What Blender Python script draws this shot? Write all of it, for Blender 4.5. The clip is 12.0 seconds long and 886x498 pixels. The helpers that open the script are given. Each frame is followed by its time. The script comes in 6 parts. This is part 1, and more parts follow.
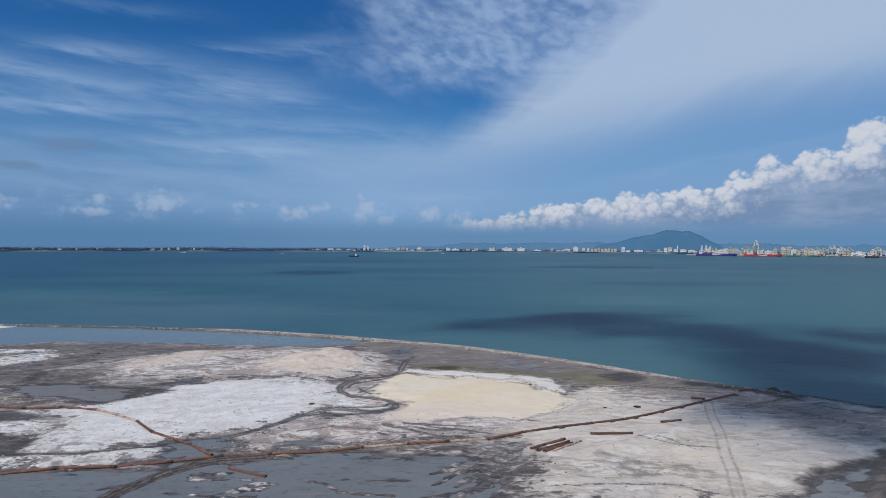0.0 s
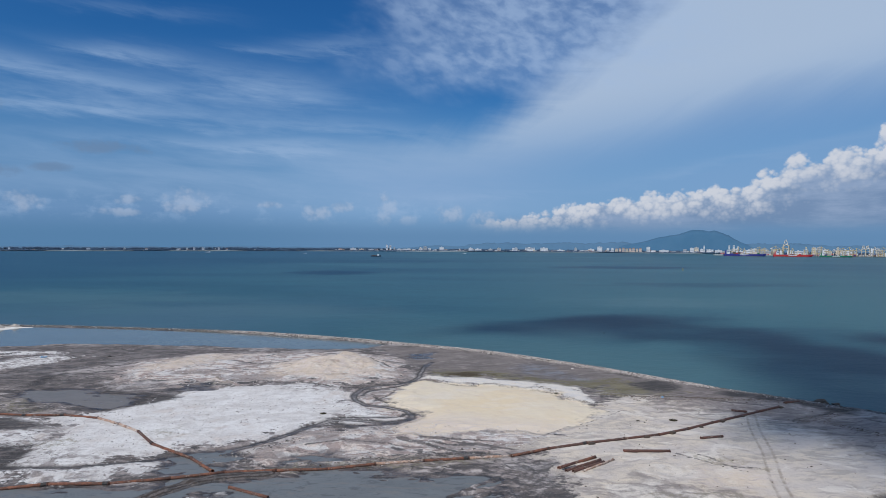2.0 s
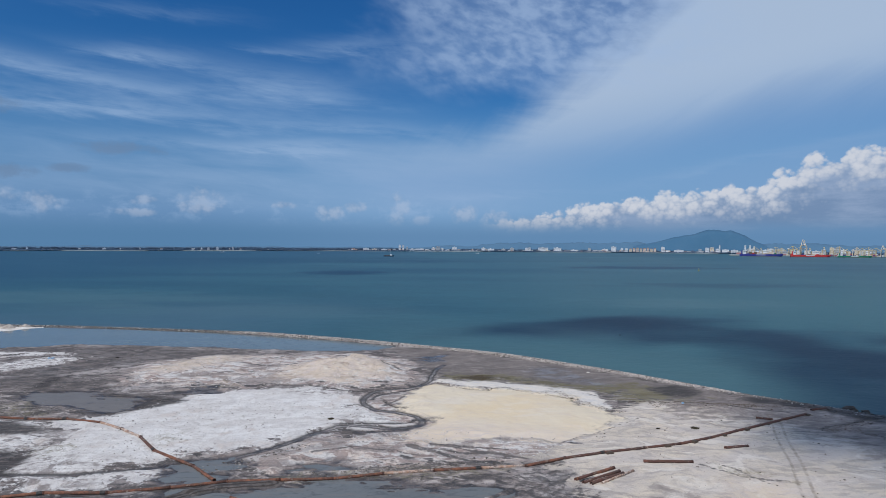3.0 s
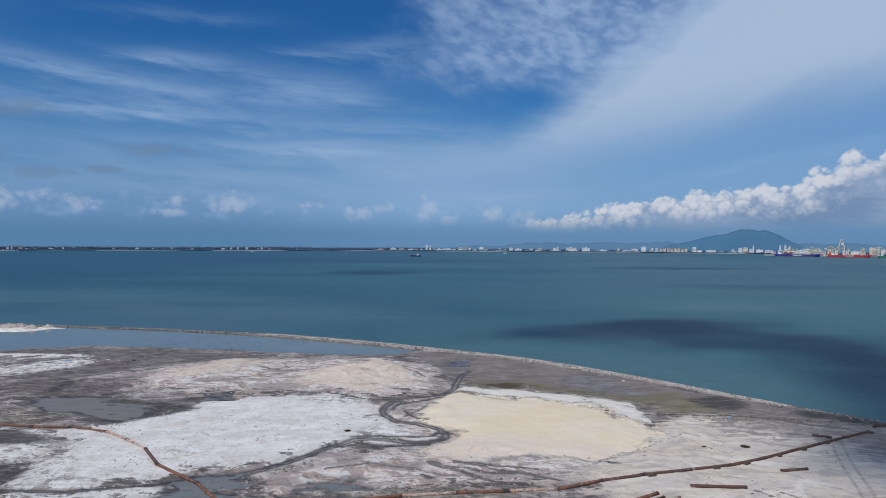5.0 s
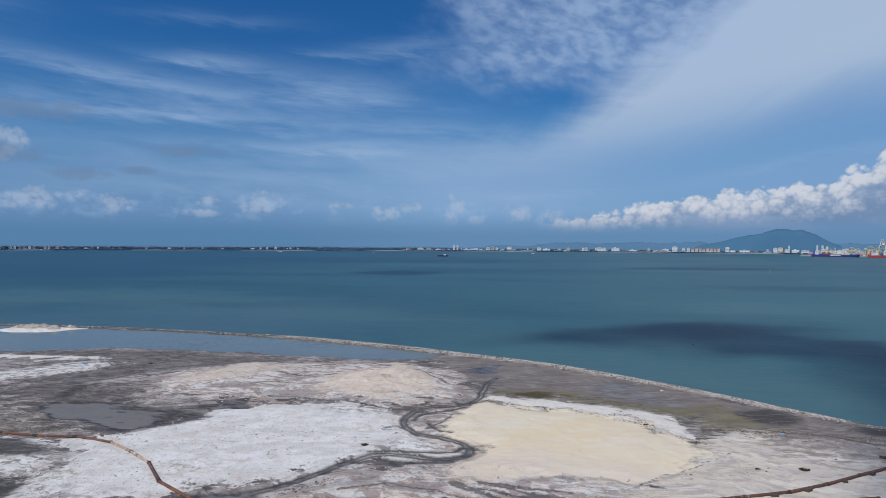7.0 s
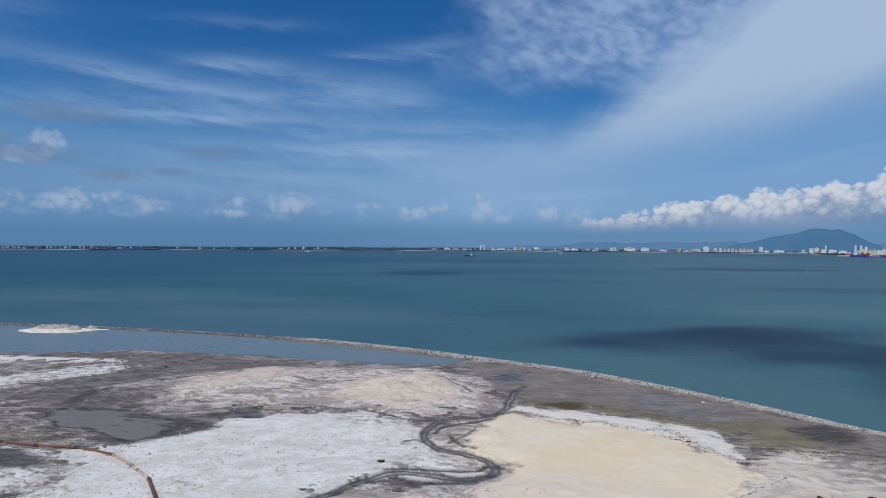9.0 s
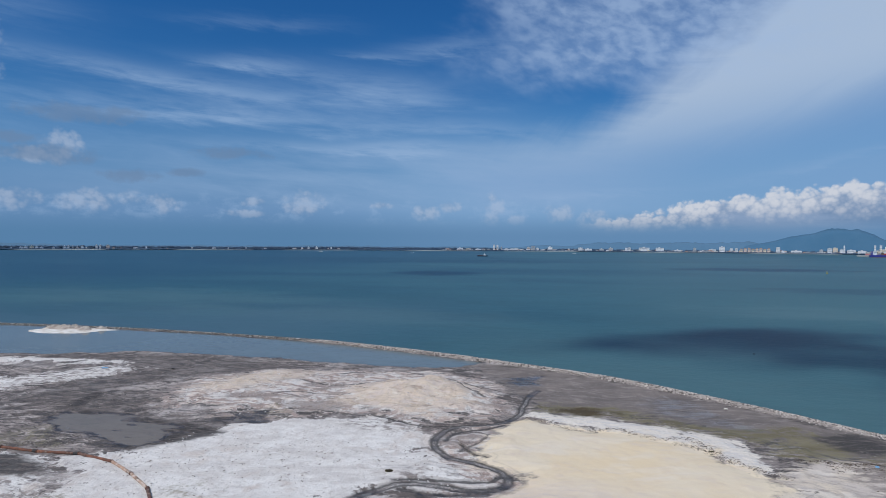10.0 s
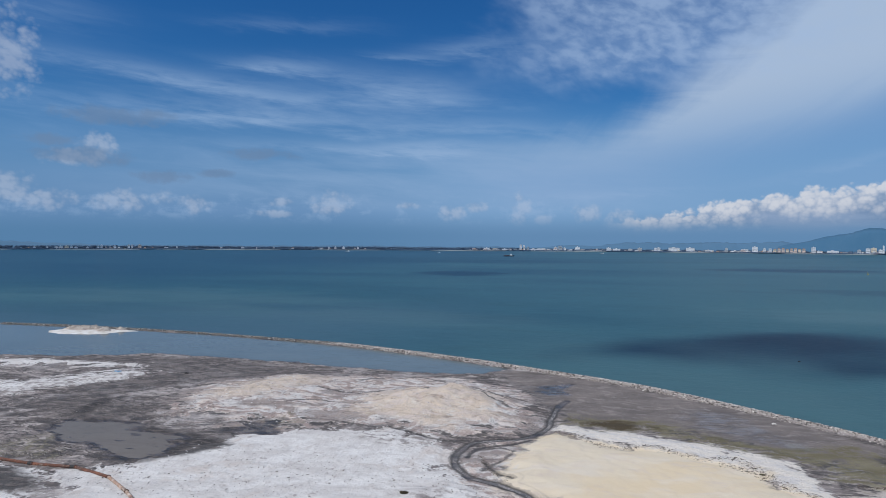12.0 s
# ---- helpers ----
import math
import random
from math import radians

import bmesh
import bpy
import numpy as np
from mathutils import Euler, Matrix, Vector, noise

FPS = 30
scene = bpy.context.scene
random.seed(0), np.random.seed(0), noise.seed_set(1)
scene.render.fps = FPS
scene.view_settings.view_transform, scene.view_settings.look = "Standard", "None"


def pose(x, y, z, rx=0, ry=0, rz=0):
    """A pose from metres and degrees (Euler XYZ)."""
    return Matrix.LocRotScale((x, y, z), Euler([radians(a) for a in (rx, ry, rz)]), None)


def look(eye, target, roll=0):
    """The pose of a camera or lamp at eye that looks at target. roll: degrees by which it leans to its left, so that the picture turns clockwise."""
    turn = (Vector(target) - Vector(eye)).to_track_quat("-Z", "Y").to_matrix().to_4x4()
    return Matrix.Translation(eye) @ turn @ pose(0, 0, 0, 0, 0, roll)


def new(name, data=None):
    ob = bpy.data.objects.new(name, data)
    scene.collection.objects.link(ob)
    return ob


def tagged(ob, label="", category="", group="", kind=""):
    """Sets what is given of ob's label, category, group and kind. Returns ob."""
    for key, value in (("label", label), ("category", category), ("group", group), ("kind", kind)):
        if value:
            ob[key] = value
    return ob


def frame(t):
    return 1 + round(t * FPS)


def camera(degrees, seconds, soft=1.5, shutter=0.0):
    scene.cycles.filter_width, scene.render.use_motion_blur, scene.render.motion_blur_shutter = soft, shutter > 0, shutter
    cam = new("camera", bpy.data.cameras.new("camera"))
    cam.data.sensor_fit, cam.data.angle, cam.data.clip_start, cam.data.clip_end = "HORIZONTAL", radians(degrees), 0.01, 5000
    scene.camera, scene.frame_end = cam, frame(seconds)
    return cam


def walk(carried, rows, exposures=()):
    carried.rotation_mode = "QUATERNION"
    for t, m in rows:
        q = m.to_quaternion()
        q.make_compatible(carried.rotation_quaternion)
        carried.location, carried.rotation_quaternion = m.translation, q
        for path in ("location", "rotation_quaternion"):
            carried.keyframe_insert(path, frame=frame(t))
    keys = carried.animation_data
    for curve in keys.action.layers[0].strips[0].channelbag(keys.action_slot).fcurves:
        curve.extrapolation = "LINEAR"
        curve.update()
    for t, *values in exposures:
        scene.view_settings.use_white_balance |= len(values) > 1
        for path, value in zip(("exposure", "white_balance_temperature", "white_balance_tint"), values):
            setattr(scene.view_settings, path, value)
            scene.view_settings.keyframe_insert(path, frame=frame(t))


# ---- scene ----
cam = camera(69.75, 12.0, 0.85)


def eye_row(t, x, y, z, yaw, pitch, roll):
    return t, pose(x, y, z) @ pose(0, 0, 0, 0, 0, yaw) @ pose(0, 0, 0, 90 + pitch) @ pose(0, 0, 0, 0, 0, roll)


# drone flying out towards the shore while it turns to the left
PATH = [eye_row(*r) for r in (
    (0, 0.00, 0.00, 53.10, 0.000, -0.421, 0.283),
    (1, 0.51, 6.77, 53.09, 0.958, -0.431, 0.289),
    (2, 0.85, 13.55, 53.08, 2.036, -0.441, 0.295),
    (3, 1.02, 20.33, 53.06, 3.197, -0.451, 0.301),
    (4, 1.05, 27.11, 53.05, 4.408, -0.462, 0.307),
    (5, 0.94, 33.89, 53.04, 5.644, -0.472, 0.313),
    (6, 0.70, 40.66, 53.02, 6.885, -0.482, 0.319),
    (7, 0.34, 47.43, 53.01, 8.117, -0.492, 0.325),
    (8, -0.12, 54.17, 52.99, 9.334, -0.503, 0.331),
    (9, -0.68, 60.91, 52.97, 10.533, -0.513, 0.338),
    (10, -1.32, 67.61, 52.96, 11.719, -0.523, 0.344),
    (11, -2.03, 74.30, 52.94, 12.904, -0.533, 0.350),
    (12, -2.81, 80.95, 52.92, 14.103, -0.543, 0.356))]
walk(cam, PATH)
scene.view_settings.exposure = 0.0

SUN_AZ, SUN_EL = radians(-142), radians(52)      # azimuth to the right of +y
SEA_Z, POOL_Z = -1.1, -0.30


# ---- shader arithmetic: sockets that add and multiply ----
class Ex:
    def __init__(self, nt, sock):
        self.nt, self.sock = nt, sock

    def _do(self, op, *args):
        n = self.nt.nodes.new("ShaderNodeMath")
        n.operation = op
        for i, a in enumerate(args):
            plug(self.nt, a, n.inputs[i])
        return Ex(self.nt, n.outputs[0])

    def __add__(self, o): return self._do("ADD", self, o)
    def __radd__(self, o): return self._do("ADD", o, self)
    def __sub__(self, o): return self._do("SUBTRACT", self, o)
    def __rsub__(self, o): return self._do("SUBTRACT", o, self)
    def __mul__(self, o): return self._do("MULTIPLY", self, o)
    def __rmul__(self, o): return self._do("MULTIPLY", o, self)
    def __truediv__(self, o): return self._do("DIVIDE", self, o)
    def __neg__(self): return self._do("MULTIPLY", self, -1.0)
    def abs(self): return self._do("ABSOLUTE", self)
    def sin(self): return self._do("SINE", self)
    def pw(self, k): return self._do("POWER", self, k)
    def max(self, o): return self._do("MAXIMUM", self, o)
    def min(self, o): return self._do("MINIMUM", self, o)


def plug(nt, a, sock):
    if isinstance(a, Ex):
        nt.links.new(a.sock, sock)
    elif isinstance(a, (tuple, list)) and sock.type == "RGBA":
        sock.default_value = (*a[:3], 1.0)
    else:
        sock.default_value = a


def sstep(lo, hi, x):
    """0 below lo, 1 above hi, smooth between; lo may be the larger one."""
    n = x.nt.nodes.new("ShaderNodeMapRange")
    n.interpolation_type = "SMOOTHSTEP"
    flip = not isinstance(lo, Ex) and lo > hi
    plug(x.nt, x, n.inputs[0])
    n.inputs[1].default_value, n.inputs[2].default_value = (hi, lo) if flip else (lo, hi)
    n.inputs[3].default_value, n.inputs[4].default_value = (1, 0) if flip else (0, 1)
    return Ex(x.nt, n.outputs[0])


def mixc(f, a, b):
    n = f.nt.nodes.new("ShaderNodeMix")
    n.data_type = "RGBA"
    plug(f.nt, f, n.inputs[0])
    plug(f.nt, a, n.inputs[6])
    plug(f.nt, b, n.inputs[7])
    return Ex(f.nt, n.outputs[2])


def vec(nt, x, y, z):
    n = nt.nodes.new("ShaderNodeCombineXYZ")
    for i, a in enumerate((x, y, z)):
        plug(nt, a, n.inputs[i])
    return Ex(nt, n.outputs[0])


def fbm(v, scale, detail=4.0, rough=0.55, warp=0.0):
    n = v.nt.nodes.new("ShaderNodeTexNoise")
    plug(v.nt, v, n.inputs["Vector"])
    n.inputs["Scale"].default_value, n.inputs["Detail"].default_value = scale, detail
    n.inputs["Roughness"].default_value, n.inputs["Distortion"].default_value = rough, warp
    return Ex(v.nt, n.outputs[0])


def cells2(v, scale):
    n = v.nt.nodes.new("ShaderNodeTexVoronoi")
    n.voronoi_dimensions = "2D"
    plug(v.nt, v, n.inputs["Vector"])
    n.inputs["Scale"].default_value = scale
    return Ex(v.nt, n.outputs["Distance"])


def split(nt, out):
    n = nt.nodes.new("ShaderNodeSeparateXYZ")
    nt.links.new(out, n.inputs[0])
    return [Ex(nt, o) for o in n.outputs]


# ---- world: blue sky, thin high cloud, cumulus along the horizon ----
def make_world():
    world = bpy.data.worlds.new("sky")
    scene.world = world
    world.use_nodes = True
    nt = world.node_tree
    nt.nodes.clear()
    tc = nt.nodes.new("ShaderNodeTexCoord")
    dx, dy, dz = split(nt, tc.outputs["Generated"])
    az = dx._do("ARCTAN2", dx, dy)
    el = dz._do("ARCSINE", dz)
    sky = nt.nodes.new("ShaderNodeTexSky")
    sky.sky_type, sky.sun_disc = "NISHITA", False
    sky.sun_elevation, sky.sun_rotation = SUN_EL, SUN_AZ
    sky.air_density, sky.dust_density, sky.ozone_density = 1.0, 0.6, 3.5
    base = Ex(nt, sky.outputs[0])
    hsv = nt.nodes.new("ShaderNodeHueSaturation")
    plug(nt, base, hsv.inputs["Color"])
    hsv.inputs["Saturation"].default_value, hsv.inputs["Value"].default_value = SKY_SAT, SKY_VAL
    deep = nt.nodes.new("ShaderNodeMix")
    deep.data_type, deep.blend_type = "RGBA", "MULTIPLY"
    deep.inputs[0].default_value = 1.0
    plug(nt, Ex(nt, hsv.outputs[0]), deep.inputs[6])
    plug(nt, SKY_TINT, deep.inputs[7])
    base = Ex(nt, deep.outputs[2])
    # haze low over the water
    c = mixc(sstep(0.25, 0.03, el) * 0.92, base, mixc(sstep(-0.10, -0.50, az), HAZE, HAZE_LEFT))
    right = az.max(0.0)
    # noises shared by the cloud layers
    tilt = el + az * 0.05
    thin = fbm(vec(nt, az * 2.6, tilt * 18.0, 1.3), 1.0, 5, 0.52, 0.5)
    fray = fbm(vec(nt, az * 9.0 + el * 6.0, tilt * 44.0, 3.1), 1.0, 5, 0.58, 0.5)
    silk = fbm(vec(nt, az * 16.0 - el * 10.0, tilt * 110.0, 4.4), 1.0, 4, 0.6, 0.3)
    wide = fbm(vec(nt, az * 2.1 + 4.0, el * 6.0, 7.7), 1.0, 3, 0.5)
    # pale sheet under the bands
    sheet = sstep(0.172, 0.118, el + (thin - 0.5) * 0.07 + (fray - 0.5) * 0.02) * sstep(0.03, 0.08, el) * sstep(0.22, -0.05, az) * sstep(-0.95, -0.40, az)
    c = mixc(sheet * (0.05 + sstep(0.30, 0.70, thin * 0.6 + fray * 0.4) * 0.58 + sstep(-0.30, -0.04, az) * 0.34) * (0.75 + silk * 0.5), c, CLOUD_SHEET)
    # thin cirrus over the left-hand sky, and its single brighter bands
    faint = sstep(0.44, 0.68, thin * 0.5 + fray * 0.3 + wide * 0.2) * sstep(0.30, 0.19, el) * sstep(0.10, 0.16, el) * sstep(0.0, -0.20, az)
    c = mixc(faint * (0.22 + silk * 0.4), c, CLOUD_GREY)
    sweep = None
    for a, e, long, w, slope, k in STREAKS:
        u = (az - a + (wide - 0.5) * 0.20 + (fray - 0.5) * 0.16) / (long * 1.25)
        v = (el - e - (az - a) * slope + (thin - 0.5) * 0.045 + (fray - 0.5) * 0.034 + (silk - 0.5) * 0.014) / (w * 1.25)
        one = az._do("EXPONENT", (u * u + v * v) * -1.3) * k
        sweep = one if sweep is None else sweep + one
    torn = sstep(0.28, 0.72, fray * 0.40 + silk * 0.30 + thin * 0.30)
    c = mixc((sweep * (0.10 + torn * 0.72)).min(0.62), c, CLOUD_BAND)
    # broad veil, with a slanting upper edge
    edge = 0.160 + right * 0.62 + right * right * 0.35 + az.min(0.0) * 0.06
    comb = fbm(vec(nt, (az - el * 0.9) * 7.0, (el + az * 0.9) * 2.0, 2.0), 1.0, 6, 0.60, 0.4)
    under = edge - el + (comb - 0.5) * 0.08 + (fray - 0.5) * 0.05 + (wide - 0.5) * 0.05
    veil = sstep(-0.035, 0.070, under)
    lines = fbm(vec(nt, az * 3.0 - el * 1.0, (el - az * 0.45) * 13.0, 5.0), 1.0, 6, 0.60, 0.5)
    body = sstep(0.0, 0.13, el - 0.040 - right.min(0.42) * 0.22 + (wide - 0.5) * 0.06 + (lines - 0.5) * 0.04)
    dens = veil * (0.40 + body * 0.60) * (0.84 + lines * 0.32) * sstep(-0.40, -0.04, az) * sstep(0.040, 0.10, el)
    c = mixc(dens.min(0.93), c, mixc(sstep(0.08, 0.22, el - right * 0.12), CLOUD_GREY, CLOUD_VEIL))
    c = mixc(sstep(0.006, -0.006, el - 0.030 - az * 0.225 + (fray - 0.5) * 0.02) * sstep(0.25, 0.38, az) * 0.45, c, HAZE)
    # mottled small high clouds
    mot = fbm(vec(nt, az * 40.0 + el * 22.0, el * 62.0, 9.0), 1.0, 4, 0.5, 0.2)
    mot2 = fbm(vec(nt, az * 13.0 + el * 8.0, el * 24.0, 19.0), 1.0, 3, 0.5, 0.2)
    where = sstep(-0.020, 0.050, el - 0.236 + (wide - 0.5) * 0.06 + (mot2 - 0.5) * 0.06) * sstep(-0.22, 0.03, az + (mot2 - 0.5) * 0.2) * sstep(0.46, 0.22, az)
    c = mixc((sstep(0.34, 0.66, mot * 0.65 + mot2 * 0.35) * 0.40 + 0.30) * where, c, CLOUD_MOTTLE)
    # cumulus: billows over billows
    puff = fbm(vec(nt, az * 34.0, el * 38.0, 0.5), 1.0, 6, 0.62)
    wx, wy = az + (puff - 0.5) * 0.010, el * 1.12 + (fray - 0.5) * 0.008
    bump = lambda sx, sy, k, z: (1.0 - cells2(vec(nt, wx + sx + z, wy + sy, 0.0), k).pw(2.0) * 2.0).max(0.0)
    b1, b2, b3 = bump(0, 0, 38.0, 0.0), bump(0, 0, 84.0, 0.37), bump(0, 0, 190.0, 0.71)
    glow = bump(0.003, -0.005, 38.0, 0.0) * 0.36 + bump(0.001, -0.002, 84.0, 0.37) * 0.30 + bump(0.001, -0.001, 190.0, 0.71) * 0.16 + (puff - 0.5) * 0.9 + 0.06
    billow = b1 * 0.46 + b2 * 0.30 + b3 * 0.14 + (puff - 0.5) * 0.8
    dark = fbm(vec(nt, az * 9.0, el * 34.0, 8.5), 1.0, 6, 0.62)
    crest = 0.040 + sstep(0.04, 0.25, az) * 0.031 + sstep(0.28, 0.38, az) * 0.013 + sstep(0.40, 0.50, az) * 0.033 + sstep(0.50, 0.66, az) * 0.022
    inside = crest - el
    for a, e, r in TOWERS:
        da, de = az - a, el - e
        inside = inside.max((r * r - (da * da + de * de * 0.8)) / (2 * r))
    over = inside + (billow - 0.42) * 0.019
    bank = sstep(-0.001, 0.008, over) * sstep(0.000, 0.06, az + (puff - 0.5) * 0.05) * sstep(0.012, 0.036, el + (dark - 0.5) * 0.02)
    deepness = sstep(-0.006, 0.044, crest - el + (dark - 0.5) * 0.050 - (glow - 0.4) * 0.035)
    crown = mixc(sstep(0.0, 0.75, glow), CUMULUS_SHADE, CUMULUS)
    c = mixc(bank * 0.94, c, mixc(deepness, crown, mixc(sstep(0.40, 0.68, dark), CUMULUS_BASE, CUMULUS_MID)))
    field = None
    for a, e, wa, we in HEAPS:
        ra, re = (az - a) / wa, (el - e) / we
        one = 1.0 - (ra * ra + re * re)
        field = one if field is None else field.max(one)
    heap = field.max(-2.0) * 1.3 + (billow - 0.48) * 2.2
    lit = sstep(0.0, 0.85, glow + (field.max(-1.0) - 0.3) * 0.12)
    c = mixc(sstep(-0.4, 1.6, heap) * 0.48 * sstep(0.022, 0.045, el), c, mixc(lit, CLOUD_SHADE, CLOUD_LIT))
    low = sstep(0.47, 0.62, dark * 0.5 + puff * 0.5) * sstep(0.024, 0.04, el) * sstep(0.085, 0.055, el) * sstep(0.1, -0.1, az)
    c = mixc(low * 0.40, c, CLOUD_BAND)
    grey = None
    for a, e, wa, we in SHREDS:
        ra, re = (az - a) / wa, (el - e) / we
        one = 1.0 - (ra * ra + re * re)
        grey = one if grey is None else grey.max(one)
    c = mixc(sstep(-0.2, 1.1, grey.max(-2.0) + (puff - 0.5) * 3.4 + (dark - 0.5) * 1.6) * 0.62, c, CLOUD_SHRED)
    # grey-blue murk right at the skyline
    c = mixc(sstep(0.052, 0.010, el) * 0.78, c, mixc(sstep(-0.10, -0.45, az), MURK, MURK_LEFT))
    bg = nt.nodes.new("ShaderNodeBackground")
    plug(nt, c, bg.inputs["Color"])
    bg.inputs["Strength"].default_value = SKY_STRENGTH
    out = nt.nodes.new("ShaderNodeOutputWorld")
    nt.links.new(bg.outputs[0], out.inputs[0])


SKY_STRENGTH, SKY_SAT, SKY_VAL, SKY_TINT = 0.10, 1.30, 0.53, (0.60, 1.12, 1.50)
HAZE_LEFT = (1.34, 2.58, 4.8)
HAZE, MURK, MURK_LEFT = (1.92, 3.45, 5.85), (1.05, 2.25, 4.0), (0.84, 2.05, 3.7)
CLOUD_VEIL, CLOUD_GREY, CLOUD_BAND, CLOUD_SHEET = (4.05, 5.15, 6.8), (2.0, 3.5, 5.9), (3.1, 4.5, 6.7), (2.7, 4.1, 6.3)
CLOUD_LIT, CLOUD_MOTTLE = (4.5, 5.2, 6.5), (3.5, 4.8, 7.0)
CUMULUS, CUMULUS_SHADE, CUMULUS_MID, CUMULUS_BASE = (6.1, 6.4, 7.1), (3.7, 4.6, 6.1), (2.7, 3.6, 5.3), (1.70, 2.60, 4.25)
CLOUD_SHADE, CLOUD_SHRED = (1.9, 2.9, 4.6), (1.45, 2.3, 3.75)
# bearing, height, half length, half width, slope and strength of the cirrus bands
STREAKS = [(-0.62, 0.224, 0.22, 0.017, -0.075, 0.95), (-0.54, 0.183, 0.17, 0.015, -0.030, 0.95), (-0.477, 0.258, 0.06, 0.011, 0.0, 0.85), (-0.323, 0.232, 0.12, 0.026, -0.03, 0.8),
           (-0.296, 0.283, 0.05, 0.006, 0.0, 0.5), (-0.17, 0.298, 0.10, 0.010, 0.03, 0.55), (-0.46, 0.321, 0.10, 0.008, 0.02, 0.28), (-0.275, 0.150, 0.08, 0.010, 0.0, 0.9),
           (-0.40, 0.142, 0.12, 0.008, 0.0, 0.75), (-0.20, 0.180, 0.12, 0.012, 0.0, 0.5), (-0.84, 0.296, 0.10, 0.022, 0.0, 0.4), (0.38, 0.117, 0.16, 0.006, 0.165, 0.5), (0.035, 0.080, 0.07, 0.004, 0.0, 0.5)]
# bearing, height and radius of the towers on the cumulus bank
TOWERS = [(0.148, 0.047, 0.013), (0.285, 0.060, 0.018), (0.366, 0.073, 0.016), (0.432, 0.084, 0.018), (0.473, 0.100, 0.020), (0.528, 0.106, 0.024), (0.588, 0.138, 0.026), (0.640, 0.130, 0.034)]
# bearing, height and half sizes of single cumulus heaps
HEAPS = [(-0.845, 0.240, 0.034, 0.050), (-0.742, 0.128, 0.026, 0.020), (-0.780, 0.112, 0.035, 0.012), (-0.421, 0.060, 0.030, 0.018), (-0.232, 0.046, 0.020, 0.014), (-0.192, 0.057, 0.016, 0.010),
         (-0.125, 0.050, 0.016, 0.026), (-0.091, 0.036, 0.016, 0.009), (-0.024, 0.045, 0.022, 0.017), (0.030, 0.041, 0.024, 0.012), (0.080, 0.036, 0.030, 0.010), (-0.845, 0.070, 0.030, 0.022), (-0.80, 0.055, 0.035, 0.014), (-0.716, 0.055, 0.034, 0.017),
         (-0.66, 0.062, 0.016, 0.014), (-0.621, 0.054, 0.022, 0.013), (-0.493, 0.060, 0.020, 0.007), (-0.50, 0.043, 0.035, 0.006), (-0.30, 0.058, 0.02, 0.006)]
# small grey clouds in their own shade
SHREDS = [(-0.714, 0.174, 0.085, 0.014), (-0.760, 0.116, 0.06, 0.014), (-0.53, 0.131, 0.055, 0.010), (-0.664, 0.092, 0.040, 0.011), (-0.59, 0.10, 0.025, 0.007), (-0.80, 0.135, 0.04, 0.010)]
make_world()
sun = new("sun", bpy.data.lights.new("sun", "SUN"))
sun.data.energy, sun.data.angle, sun.data.color = 3.0, radians(0.55), (1.0, 0.95, 0.87)
sun_way = Vector((math.sin(SUN_AZ) * math.cos(SUN_EL), math.cos(SUN_AZ) * math.cos(SUN_EL), math.sin(SUN_EL)))
sun.matrix_world = look(sun_way * 300, (0, 0, 0))


# ---- materials ----
def srgb(r, g, b):
    return tuple((v / 255 / 12.92) if v < 11 else ((v / 255 + 0.055) / 1.055) ** 2.4 for v in (r, g, b))


def material(name, rough=0.8, metal=0.0, ior=1.45):
    m = bpy.data.materials.new(name)
    m.use_nodes = True
    nt = m.node_tree
    b = nt.nodes["Principled BSDF"]
    b.inputs["Roughness"].default_value, b.inputs["Metallic"].default_value, b.inputs["IOR"].default_value = rough, metal, ior
    g = nt.nodes.new("ShaderNodeNewGeometry")
    return m, nt, b, Ex(nt, g.outputs["Position"])


def relief(nt, b, height, strength, distance):
    n = nt.nodes.new("ShaderNodeBump")
    n.inputs["Strength"].default_value, n.inputs["Distance"].default_value = strength, distance
    plug(nt, height, n.inputs["Height"])
    nt.links.new(n.outputs[0], b.inputs["Normal"])


def attribute(nt, name):
    n = nt.nodes.new("ShaderNodeAttribute")
    n.attribute_name = name
    return Ex(nt, n.outputs["Fac"])


